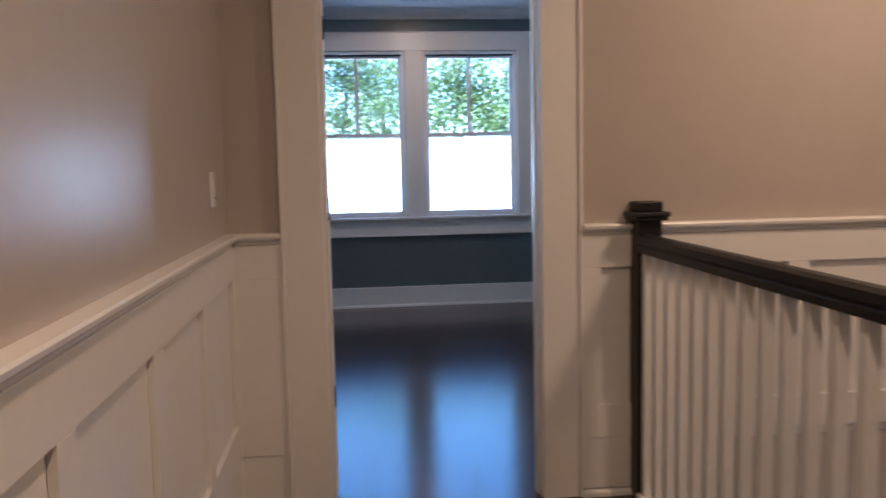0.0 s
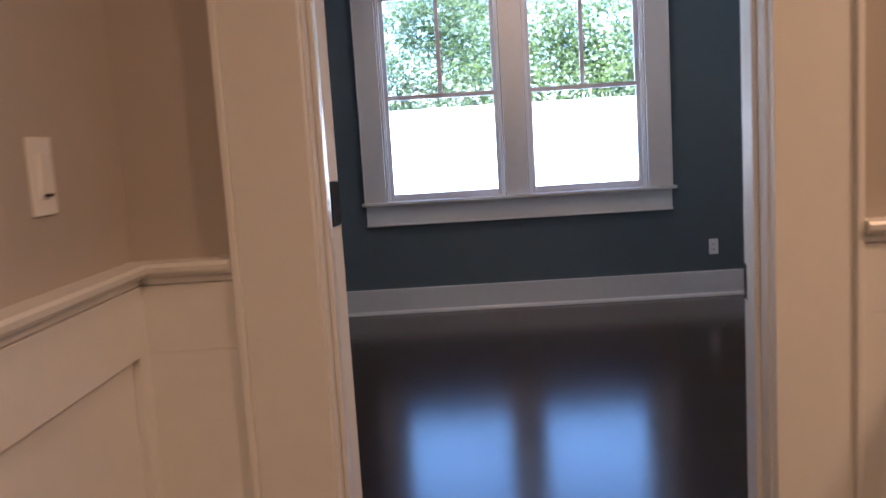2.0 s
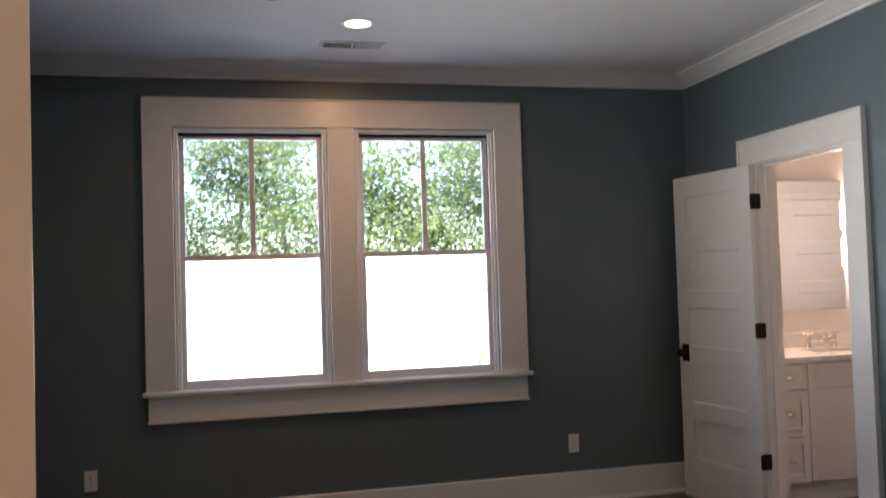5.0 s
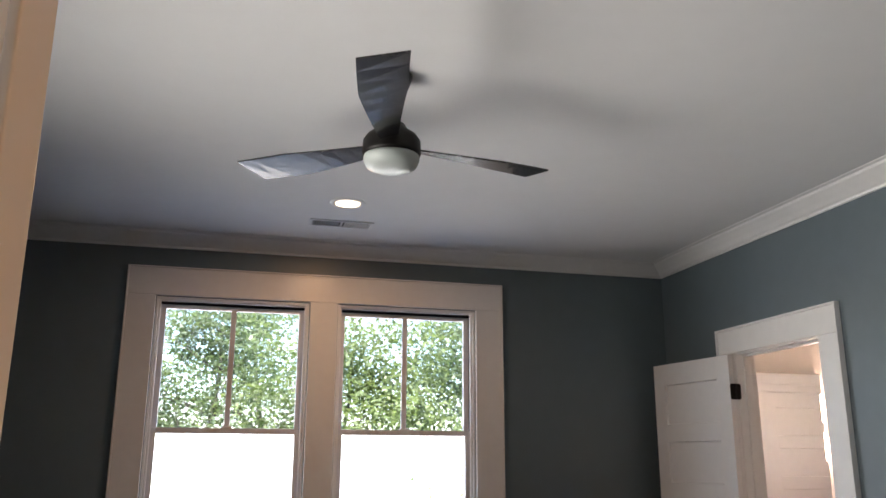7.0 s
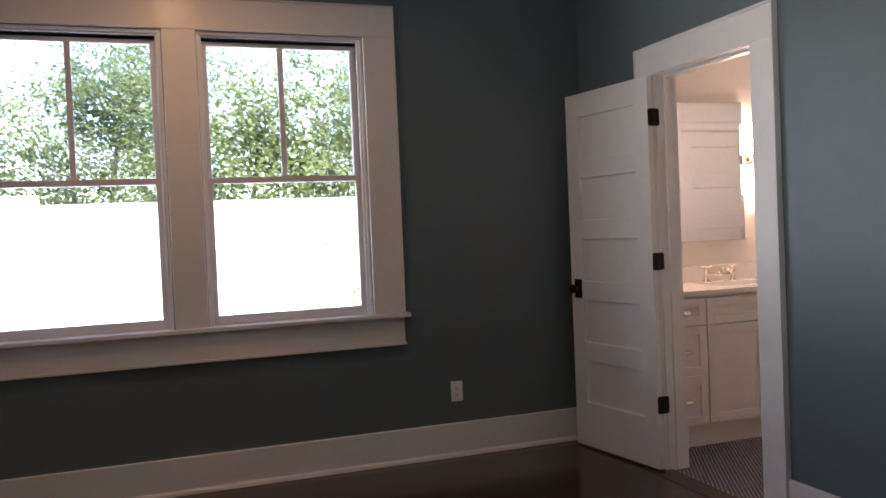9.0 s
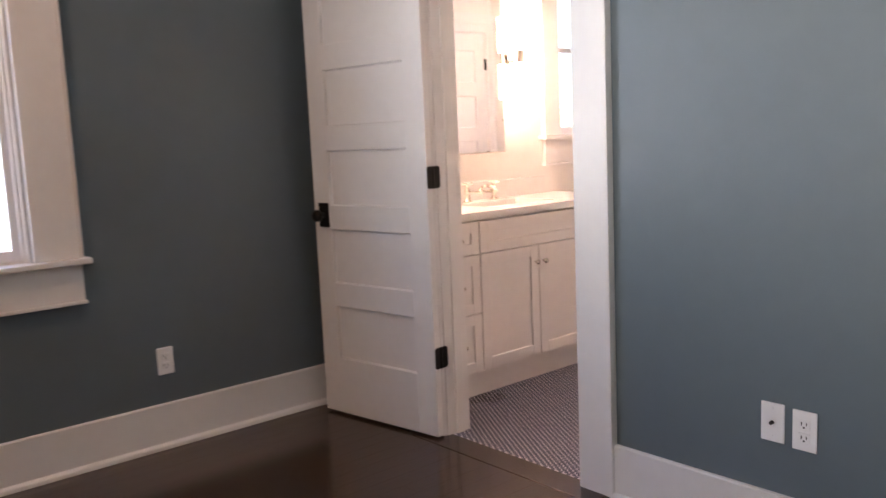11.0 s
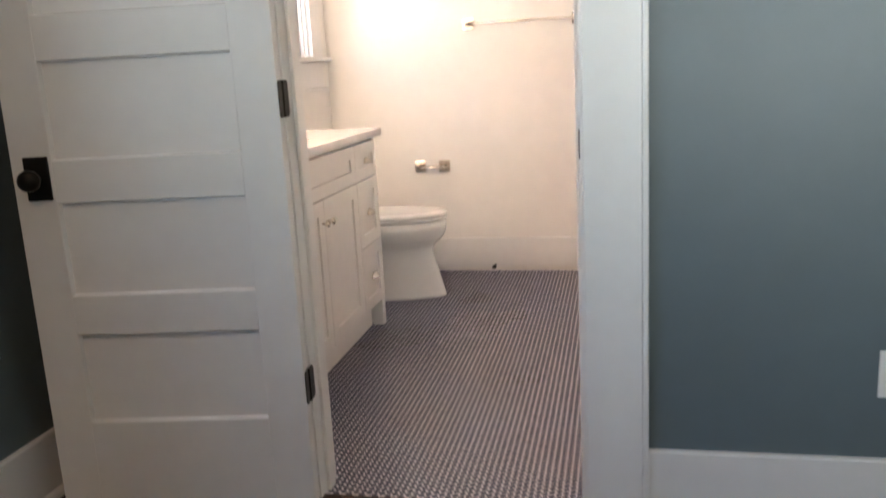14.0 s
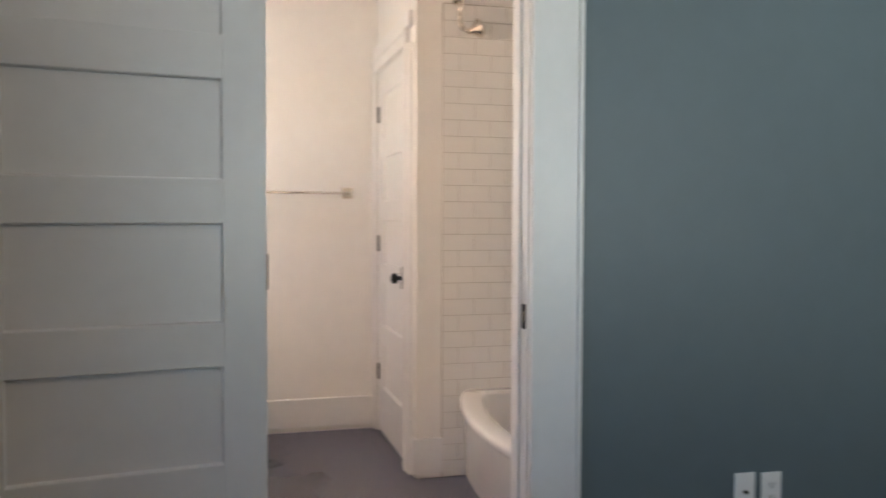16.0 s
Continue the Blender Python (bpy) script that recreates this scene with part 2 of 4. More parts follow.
KX0, KX1 = 4.735, 5.455                       # closet door

# walls
nholes = [(a, b, WZ0 - 0.03, WZ1) for a, b in WIN]
solid("wall_north", wall_with_holes("y", YN, YN + 0.14, XL - 0.12, XR + 0.06, -0.2, H, nholes), BLUE, "smooth blue-grey painted bedroom wall round two windows", "wall")
solid("wall_east", wall_with_holes("x", XR, XR + 0.06, YS - 0.06, YN, -0.2, H, [(BY0 - 0.02, BY1 + 0.02, -0.2, DH + 0.02)]), BLUE, "smooth blue-grey painted wall with the bathroom doorway", "wall")
# the opening in the west wall is unseen, cut for the added fill lamp
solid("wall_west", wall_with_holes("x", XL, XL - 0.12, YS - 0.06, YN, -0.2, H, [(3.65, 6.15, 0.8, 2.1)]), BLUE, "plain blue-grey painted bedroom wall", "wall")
solid("wall_south", wall_with_holes("y", YS, YS - 0.06, XL, XR, -0.2, H, [(DX0 - 0.02, DX1 + 0.02, -0.2, DH + 0.02)]), BLUE, "blue-grey painted wall with the hall doorway", "wall")
solid("wall_hall_north", wall_with_holes("y", HY1, HY1 + 0.06, HX0 - 0.12, 2.9, -2.6, H, [(DX0 - 0.02, DX1 + 0.02, -0.03, DH + 0.02)]), GREIGE, "greige painted hall wall above white wainscot", "wall")
solid("wall_hall_west", boxes((HX0 - 0.12, HX0, HY0 - 0.1, HY1, -0.2, H)), GREIGE, "greige satin painted hall wall above white wainscot", "wall")
solid("wall_hall_south", boxes((HX0, 2.9, HY0 - 0.1, HY0, -2.6, H)), GREIGE, "plain greige painted hall wall", "wall")
solid("wall_hall_east", boxes((2.78, 2.9, HY0, HY1, -2.6, H)), GREIGE, "plain greige painted stairwell wall", "wall")
solid("wall_bath_west", wall_with_holes("x", BX0, BX0 - 0.06, TY, YN, -0.2, H, [(BY0 - 0.02, BY1 + 0.02, -0.2, DH + 0.02)]), BATHW, "white painted bathroom wall with doorway", "wall")
solid("wall_bath_north", wall_with_holes("y", YN, YN + 0.14, XR + 0.06, BX1 + 0.12, -0.2, H, [(BWX0, BWX1, BWZ0 - 0.03, BWZ1)]), BATHW, "white painted bathroom wall round a small window", "wall")
solid("wall_bath_east", boxes((BX1, BX1 + 0.12, CY - 0.1, YN, -0.2, H)), BATHW, "white painted bathroom wall with towel bar", "wall")
solid("wall_closet", wall_with_holes("y", CY, CY - 0.1, CX, BX1, -0.2, H, [(KX0 - 0.02, KX1 + 0.02, -0.2, DH + 0.02)]), BATHW, "white painted wall round the closet door", "wall")
solid("wall_tub_end", boxes((CX, CX + 0.1, TY - 0.1, CY - 0.1, -0.2, H)), BATHW, "white painted wall at the foot of the bathtub", "wall")
solid("wall_tub_back", boxes((BX0 - 0.06, CX, TY - 0.1, TY, -0.2, H)), BATHW, "white wall behind the bathtub", "wall")
solid("wall_closet_inside", boxes((CX + 0.1, BX1, CY - 0.75, CY - 0.65, -0.2, H), (BX1, BX1 + 0.12, CY - 0.65, CY - 0.1, -0.2, H)), BATHW, "plain white wall inside the closet", "wall")

# unseen board, added to keep outdoor light out of the west opening
solid("window_west_blind", boxes((XL - 0.16, XL - 0.125, 3.6, 6.2, 0.75, 2.15)), SIDING, "unseen white board added to block outdoor light behind the west fill lamp", "blind")

# ceilings
solid("ceiling", boxes((XL - 0.12, XR + 0.06, YS - 0.06, YN + 0.14, H, H + 0.1)), CEIL, "smooth white bedroom ceiling", "ceiling")
solid("ceiling_hall", boxes((HX0 - 0.12, 2.9, HY0 - 0.1, HY1 + 0.06, H, H + 0.1)), CEIL, "smooth white hall ceiling", "ceiling")
solid("ceiling_bath", boxes((XR + 0.06, BX1 + 0.12, TY - 0.4, YN + 0.14, H, H + 0.1)), CEIL, "smooth white bathroom ceiling", "ceiling")

# unseen roof over the rooms; tall east block added to shade the yard
solid("roof", boxes((-2.2, 6.2, -2.1, 8.6, H + 0.12, H + 0.55), (1.2, 6.2, -2.1, 8.6, H + 0.5505, H + 3.6)), SIDING, "plain unseen roof with a tall east block added to shade the yard", "roof")

# ---- trim ----
BASE = [(0, 0.025), (0.018, 0.025), (0.018, 0.186), (0.014, 0.19), (0, 0.19)]
BASE_TALL = [(0, 0.03), (0.018, 0.03), (0.018, 0.236), (0.014, 0.24), (0, 0.24)]
SHOE = [(0, 0.0), (0.034, 0.0), (0.032, 0.014), (0.026, 0.021), (0.018, 0.0248), (0, 0.0248)]


def baseboard(a, b, out, shoe=True, tall=False, label="tall white painted baseboard with shoe moulding"):
    ob = solid("baseboard", extrude_profile(BASE_TALL if tall else BASE, a, b, out), TRIM, label, "baseboard")
    if shoe:
        part("shoe_moulding", extrude_profile(SHOE, a, b, out), TRIM, ob)
    return ob


baseboard((XL, YN, 0), (XR, YN, 0), (0, -1, 0))
baseboard((XR, YS, 0), (XR, 6.362, 0), (-1, 0, 0))
baseboard((XR, 7.388, 0), (XR, YN - 0.035, 0), (-1, 0, 0))
baseboard((XL, YS, 0), (XL, YN - 0.035, 0), (1, 0, 0))
baseboard((XL + 0.035, YS, 0), (DX0 - 0.16, YS, 0), (0, 1, 0))
baseboard((DX1 + 0.16, YS, 0), (XR - 0.035, YS, 0), (0, 1, 0))
baseboard((BX1, CY, 0), (BX1, YN, 0), (-1, 0, 0), shoe=False, label="tall white painted bathroom baseboard")
baseboard((CX, CY, 0), (4.583, CY, 0), (0, 1, 0), shoe=False, label="short white baseboard beside the closet casing")
baseboard((CX, CY + 0.018, 0), (CX, 6.335, 0), (-1, 0, 0), shoe=False, label="short white baseboard beside the tub tiles")
baseboard((4.56, YN, 0), (BX1 - 0.02, YN, 0), (0, -1, 0), shoe=False, label="white baseboard behind the toilet")

CROWN = [(0, 2.660), (0.012, 2.660), (0.016, 2.672), (0.030, 2.678), (0.050, 2.694), (0.085, 2.716), (0.105, 2.726), (0.112, 2.736), (0.135, 2.738), (0.138, H - 0.002), (0, H - 0.002)]
for a, b, out in (((XL, YN, 0), (XR, YN, 0), (0, -1, 0)), ((XR, YS, 0), (XR, YN, 0), (-1, 0, 0)), ((XL, YS, 0), (XL, YN, 0), (1, 0, 0)), ((XL, YS, 0), (XR, YS, 0), (0, 1, 0))):
    solid("crown_moulding", extrude_profile(CROWN, a, b, out), TRIM, "white painted crown moulding below the ceiling", "moulding")


def casing(name, axis, face, out, a0, a1, top, width, label, low=0.0, foot=True):
    """Flat door casing with a thin back band; a0, a1: the opening."""
    root = thing(name, (0, 0, 0), label, "door casing", kind="structure")
    s = 1 if out > 0 else -1

    def slab(p, q, z0, z1, depth):
        f0, f1 = sorted((face, face + s * depth))
        return (p, q, f0, f1, z0, z1) if axis == "y" else (f0, f1, p, q, z0, z1)

    for p, q in ((a0 - width, a0), (a1, a1 + width)):
        part("side_board", boxes(slab(p, q, low, top, 0.022), bevel=0.0025), TRIM, root)
    part("head_board", boxes(slab(a0 - width, a1 + width, top + 0.001, top + width, 0.024), bevel=0.0025), TRIM, root)
    for p, q in ((a0 - width - 0.014, a0 - width), (a1 + width, a1 + width + 0.014)):
        part("back_band", boxes(slab(p, q, low, top + width, 0.032), bevel=0.003), TRIM, root)
    part("back_band", boxes(slab(a0 - width - 0.014, a1 + width + 0.014, top + width + 0.0005, top + width + 0.014, 0.032), bevel=0.003), TRIM, root)
    return root


def jamb(name, axis, f0, f1, a0, a1, top, stop_at, label):
    root = thing(name, (0, 0, 0), label, "door jamb", kind="structure")

    def slab(p, q, d0, d1, z0, z1):
        return (p, q, d0, d1, z0, z1) if axis == "y" else (d0, d1, p, q, z0, z1)

    for p, q in ((a0 - 0.02, a0), (a1, a1 + 0.02)):
        part("side_jamb", boxes(slab(p, q, f0, f1, 0, top), bevel=0.0015), TRIM, root)
    part("head_jamb", boxes(slab(a0 - 0.02, a1 + 0.02, f0, f1, top + 0.0005, top + 0.02), bevel=0.0015), TRIM, root)
    s0, s1 = stop_at
    for p, q in ((a0 + 0.0005, a0 + 0.011), (a1 - 0.011, a1 - 0.0005)):
        part("stop", boxes(slab(p, q, s0, s1, 0, top - 0.012), bevel=0.002), TRIM, root)
    part("stop", boxes(slab(a0 + 0.0005, a1 - 0.0005, s0, s1, top - 0.011, top - 0.0005), bevel=0.002), TRIM, root)
    return root


jamb("door_frame_hall", "y", HY1 - 0.003, YS + 0.003, DX0, DX1, DH, (HY1 + 0.035, HY1 + 0.078), "white painted door jamb with stop between hall and bedroom")
casing("door_casing_hall", "y", HY1, -1, DX0 - 0.006, DX1 + 0.006, DH + 0.006, 0.142, "wide flat white door casing on the hall side")
casing("door_casing_bedroom", "y", YS, 1, DX0 - 0.006, DX1 + 0.006, DH + 0.006, 0.142, "wide flat white door casing on the bedroom side")
jf = jamb("door_frame_bath", "x", XR - 0.003, BX0 + 0.003, BY0, BY1, DH, (XR + 0.042, XR + 0.085), "white painted door jamb with stop at the bathroom")
casing("door_casing_bath", "x", XR, -1, BY0 - 0.006, BY1 + 0.006, DH + 0.006, 0.136, "wide flat white door casing round the bathroom doorway")
jamb("door_frame_closet", "y", CY - 0.103, CY + 0.003, KX0, KX1, DH, (CY - 0.09, CY - 0.045), "white painted jamb of the closet door")
casing("door_casing_closet", "y", CY, 1, KX0 - 0.006, KX1 + 0.006, DH + 0.006, 0.06, "white door casing of the closet")
part("side_board", boxes((KX0 - 0.146, KX0 - 0.081, CY, CY + 0.022, 0.0, DH + 0.006), bevel=0.0025), TRIM, bpy.data.objects["door_casing_closet"])
part("head_board", boxes((KX0 - 0.146, BX1 - 0.002, CY, CY + 0.024, DH + 0.082, DH + 0.152), bevel=0.0025), TRIM, bpy.data.objects["door_casing_closet"])

# strike plate on the bath jamb
part("strike_plate", boxes((XR + 0.004, XR + 0.034, BY0 + 0.0006, BY0 + 0.003, 0.915, 0.985), bevel=0.001), BLACK, jf, "black strike plate")
part("strike_hole", boxes((XR + 0.010, XR + 0.022, BY0 + 0.0031, BY0 + 0.0036, 0.935, 0.965)), CHROME, jf)
part("strike_plate", boxes((DX1 - 0.003, DX1 - 0.0006, YS - 0.03, YS - 0.003, 0.915, 0.985), bevel=0.001), BLACK, bpy.data.objects["door_frame_hall"], "black strike plate")


def sunk_panel(x0, x1, t, z0, z1, depth=0.0160, slope=0.0045, lip=0.0015):
    """A door panel sunk on both faces, with a sloped sticking all round; faces at local y 0 and t."""
    bm = bmesh.new()
    for face, d in ((0.0, -1), (t, 1)):
        rings = []
        for inset, y in ((0.0, face + d * lip), (slope * 0.25, face + d * lip), (slope * 0.8, face + d * depth * 0.85), (slope, face + d * depth)):
            rings.append([bm.verts.new((x, y, z)) for x, z in ((x0 + inset, z0 + inset), (x1 - inset, z0 + inset), (x1 - inset, z1 - inset), (x0 + inset, z1 - inset))])
        for r, q in zip(rings, rings[1:]):
            for i in range(4):
                bm.faces.new((r[i], r[(i + 1) % 4], q[(i + 1) % 4], q[i]))
        bm.faces.new(rings[-1])
    bmesh.ops.recalc_face_normals(bm, faces=bm.faces[:])
    return bm


def panel_door(name, m, width, label, flip=False, knob_sides=(1, -1), height=2.03):
    """Five-panel door: hinge edge at local x 0, faces at local y 0 and -0.035; z from 0.012."""
    root = thing(name, (0, 0, 0), label, "door", kind="structure")
    root.matrix_basis = m
    t, st, z0 = 0.035, 0.105, 0.012
    z1 = z0 + height
    for p, q in ((0, st), (width - st, width)):
        part("stile", boxes((p, q, -t, 0, z0, z1), bevel=0.0015), TRIM, root)
    rails = [(z0, 0.267)]
    ph, rh = 0.245, 0.105
    z = 0.267
    for i in range(5):
        part("panel", sunk_panel(st, width - st, -t, z, z + ph), TRIM, root)
        z += ph
        rails.append((z, z + rh if i < 4 else z1))
        z += rh
    for a, b in rails:
        part("rail", boxes((st, width - st, -t, 0, a, b), bevel=0.0015), TRIM, root)
    kz = 0.925
    for s in knob_sides:
        y = 0.0 if s > 0 else -t
        d = 1 if s > 0 else -1
        f0, f1 = sorted((y, y + d * 0.006))
        h = part("door_handle", boxes((width - 0.098, width - 0.034, f0, f1, kz - 0.055, kz + 0.055), bevel=0.002), BLACK, root, "black square rosette and round knob")
        prof = [(0.011, 0.0), (0.011, 0.018), (0.016, 0.024), (0.026, 0.030), (0.0275, 0.040), (0.025, 0.050), (0.016, 0.056), (0.002, 0.058)]
        rot = Matrix.Rotation(radians(-90 * d), 4, "X")
        part("knob", lathe(prof, (width - 0.066, y + d * 0.006, kz), 20, rot), BLACK, h, smooth=True)
    return root


def hinge(x, y, z, parent, ax=(1, 0), bx=(0, 1), name="hinge"):
    """Square hinge with rounded corners: knuckle at x, y; leaves along ax (jamb) and bx (door edge)."""
    h = part(name, rod(bmesh.new(), (x, y, z - 0.045), (x, y, z + 0.045), 0.006), BLACK, parent, "black hinge with rounded corners", smooth=False)
    for d in (ax, bx):
        bm = bmesh.new()
        n = Vector((-d[1], d[0], 0))
        c = []
        for sx, sz in ((1, 1), (1, -1)):
            for k in range(5):
                a = math.pi / 2 * k / 4
                c.append((0.036 - 0.012 + 0.012 * (math.sin(a) if sz > 0 else math.cos(a)), sz * (0.045 - 0.012) + sz * 0.012 * (math.cos(a) if sz > 0 else math.sin(a))))
        c = [(0.002, 0.045)] + c + [(0.002, -0.045)]
        lo = [bm.verts.new(Vector((x, y, z + v)) + Vector((d[0], d[1], 0)) * u - n * 0.0014) for u, v in c]
        hi = [bm.verts.new(Vector((x, y, z + v)) + Vector((d[0], d[1], 0)) * u + n * 0.0014) for u, v in c]
        k = len(c)
        for i in range(k):
            bm.faces.new((lo[i], lo[(i + 1) % k], hi[(i + 1) % k], hi[i]))
        bm.faces.new(lo), bm.faces.new(list(reversed(hi)))
        part("hinge_leaf", bm, BLACK, h)
    return h


# bathroom door, swung wide open against the bedroom wall
PX, PY = 2.912, 7.229
SWING = 98.4                         # direction of the open leaf from +x
bath_door = panel_door("door_bath", pose(PX, PY, 0, 0, 0, SWING) @ Matrix.Translation((0.004, 0.035, 0)), 0.692, "white painted five-panel door with black knob, standing wide open", knob_sides=(1, -1))
frame_hinges = thing("bath_hinges", (0, 0, 0), "black hinges of the bathroom door", "hinge", kind="structure")
dv = (math.cos(radians(SWING + 90)), math.sin(radians(SWING + 90)))
for hz in (0.345, 1.09, 1.832):
    hinge(PX, PY + 0.002, hz, frame_hinges, ax=(1, 0), bx=dv)
# bedroom door, folded back behind the doorway wall
HPX, HPY, HSW = -0.049, 3.512, 158.0
panel_door("door_bedroom", pose(HPX, HPY, 0, 0, 0, HSW), 0.80, "white painted five-panel bedroom door folded back against the wall")
hall_hinges = thing("bedroom_hinges", (0, 0, 0), "black hinges of the bedroom door", "hinge", kind="structure")
dv = (math.cos(radians(HSW - 90)), math.sin(radians(HSW - 90)))
for hz in (0.40, 1.148, 1.84):
    hinge(HPX, HPY - 0.004, hz, hall_hinges, ax=(0, -1), bx=dv)
# closet door, shut
panel_door("door_closet", pose(KX1 - 0.004, CY + 0.0, 0, 0, 0, 180) @ Matrix.Translation((0, 0.035, 0)), 0.712, "white painted five-panel closet door, shut", knob_sides=(-1,))
kh = thing("closet_hinges", (0, 0, 0), "black hinges of the closet door", "hinge", kind="structure")
for hz in (0.345, 1.08, 1.81):
    part("hinge", boxes((KX1 - 0.016, KX1 + 0.010, CY - 0.001, CY + 0.010, hz - 0.045, hz + 0.045), bevel=0.002), BLACK, kh)

# ---- windows ----


def window(name, a, b, z0, z1, label, muntin=True):
    root = thing(name, (0, 0, 0), label, "window", kind="structure")
    f = YN
    for p, q in ((a, a + 0.012), (b - 0.012, b)):
        part("window_frame", boxes((p, q, f - 0.004, f + 0.135, z0, z1)), TRIM, root)
    part("window_frame", boxes((a + 0.012, b - 0.012, f - 0.004, f + 0.135, z1 - 0.014, z1)), TRIM, root)
    part("window_frame", boxes((a + 0.012, b - 0.012, f + 0.03, f + 0.16, z0 - 0.03, z0 + 0.004)), TRIM, root)
    for p, q in ((a + 0.012, a + 0.026), (b - 0.026, b - 0.012)):
        part("stop_bead", boxes((p, q, f + 0.012, f + 0.032, z0, z1 - 0.014), bevel=0.003), TRIM, root)
    part("stop_bead", boxes((a + 0.026, b - 0.026, f + 0.012, f + 0.032, z1 - 0.024, z1 - 0.014), bevel=0.003), TRIM, root)
    # tracks and strips whose dark colour stands in for shade in the gaps
    for p, q in ((a + 0.012, a + 0.0135), (b - 0.0135, b - 0.012)):
        part("jamb_track", boxes((p, q, f + 0.033, f + 0.10, z0 + 0.004, z1 - 0.014)), SHADE_TRACK, root, "jamb track coloured near black for the shade in the sash gap")
    part("jamb_track", boxes((a + 0.0136, b - 0.0136, f + 0.033, f + 0.10, z1 - 0.0165, z1 - 0.0145)), SHADE_TRACK, root)
    for p, q, lo, hi in ((a + 0.0136, a + 0.024, z0 + 0.004, z1 - 0.0166), (b - 0.024, b - 0.0136, z0 + 0.004, z1 - 0.0166), (a + 0.0241, b - 0.0241, z1 - 0.040, z1 - 0.0166)):
        part("jamb_track", boxes((p, q, f + 0.0985, f + 0.104, lo, hi)), SHADE_TRACK, root)
    zm = z0 + (z1 - z0) * 0.497
    s = 0.0345
    for nm, y0, y1, lo, hi, bot, top in (("lower_sash", f + 0.034, f + 0.064, z0 + 0.004, zm + 0.018, 0.045, 0.032), ("upper_sash", f + 0.068, f + 0.098, zm - 0.014, z1 - 0.034, 0.032, 0.024)):
        x0, x1 = a + 0.0195, b - 0.0195
        sash = part(nm, boxes((x0, x0 + s, y0, y1, lo, hi), (x1 - s, x1, y0, y1, lo, hi), (x0 + s, x1 - s, y0, y1, lo, lo + bot), (x0 + s, x1 - s, y0, y1, hi - top, hi), bevel=0.003), SASH, root)
        if nm == "upper_sash" and muntin:
            c = (x0 + x1) / 2
            part("muntin", boxes((c - 0.016, c + 0.016, y0 + 0.004, y1 - 0.004, lo + bot, hi - top), bevel=0.003), SASH, sash)
        pane = part("pane", boxes((x0 + s - 0.004, x1 - s + 0.004, (y0 + y1) / 2 - 0.002, (y0 + y1) / 2 + 0.002, lo + bot - 0.004, hi - top + 0.004)), GLASS, sash, "clear glass pane")
        pane.visible_shadow = False
    return root


for i, (a, b) in enumerate(WIN):
    w = window("window_%d" % (i + 1), a, b, WZ0, WZ1, "white double-hung window with a divided upper sash")
    c = (a + b) / 2
    part("sash_lock", boxes((c - 0.03, c + 0.03, YN + 0.046, YN + 0.066, 1.622, 1.634), bevel=0.003), PLASTIC, w)
trim = thing("window_trim", (0, 0, 0), "wide flat white casing, sill and apron round a pair of windows", "window casing", kind="structure")
CL, CR, CT = -0.495, 1.767, 2.534
f = YN - 0.025
part("side_casing", boxes((CL, WIN[0][0] - 0.004, f, YN, WZ0, WZ1 + 0.004), bevel=0.0025), TRIM, trim)
part("side_casing", boxes((WIN[1][1] + 0.004, CR, f, YN, WZ0, WZ1 + 0.004), bevel=0.0025), TRIM, trim)
part("mullion_casing", boxes((WIN[0][1] + 0.004, WIN[1][0] - 0.004, f, YN, WZ0, WZ1 + 0.004), bevel=0.0025), TRIM, trim)
part("head_casing", boxes((CL, CR, f - 0.002, YN, WZ1 + 0.0045, CT), bevel=0.0025), TRIM, trim)
part("back_band", boxes((CL - 0.010, CL - 0.0005, f - 0.010, YN, WZ0, CT + 0.010), bevel=0.003), TRIM, trim)
part("back_band", boxes((CR + 0.0005, CR + 0.010, f - 0.010, YN, WZ0, CT + 0.010), bevel=0.003), TRIM, trim)
part("back_band", boxes((CL, CR, f - 0.010, YN, CT + 0.0005, CT + 0.010), bevel=0.003), TRIM, trim)
part("window_sill", boxes((CL - 0.028, CR + 0.034, YN - 0.058, YN + 0.03, WZ0 - 0.024, WZ0 - 0.0008), bevel=0.004), TRIM, trim)
part("apron", boxes((CL, CR + 0.004, f + 0.002, YN, 0.682, WZ0 - 0.0245), bevel=0.0025), TRIM, trim)
part("apron_bead", boxes((CL - 0.006, CR + 0.010, f - 0.008, YN, 0.668, 0.6815), bevel=0.003), TRIM, trim)

window("window_3", BWX0, BWX1, BWZ0, BWZ1, "small white double-hung bathroom window", muntin=False)
trim = thing("bath_window_trim", (0, 0, 0), "flat white casing, sill and apron round the bathroom window", "window casing", kind="structure")
part("side_casing", boxes((BWX0 - 0.15, BWX0 - 0.004, f, YN, BWZ0, BWZ1 + 0.004), bevel=0.0025), TRIM, trim)
part("side_casing", boxes((BWX1 + 0.004, BWX1 + 0.15, f, YN, BWZ0, BWZ1 + 0.004), bevel=0.0025), TRIM, trim)
part("head_casing", boxes((BWX0 - 0.15, BWX1 + 0.15, f - 0.002, YN, BWZ1 + 0.0045, BWZ1 + 0.15), bevel=0.0025), TRIM, trim)
part("window_sill", boxes((BWX0 - 0.18, BWX1 + 0.2, YN - 0.06, YN + 0.03, BWZ0 - 0.026, BWZ0 - 0.0008), bevel=0.004), TRIM, trim)
part("apron", boxes((BWX0 - 0.15, BWX1 + 0.15, f + 0.002, YN, BWZ0 - 0.165, BWZ0 - 0.0265), bevel=0.0025), TRIM, trim)
part("apron_bead", boxes((BWX0 - 0.156, BWX1 + 0.156, f - 0.008, YN, BWZ0 - 0.18, BWZ0 - 0.1655), bevel=0.003), TRIM, trim)

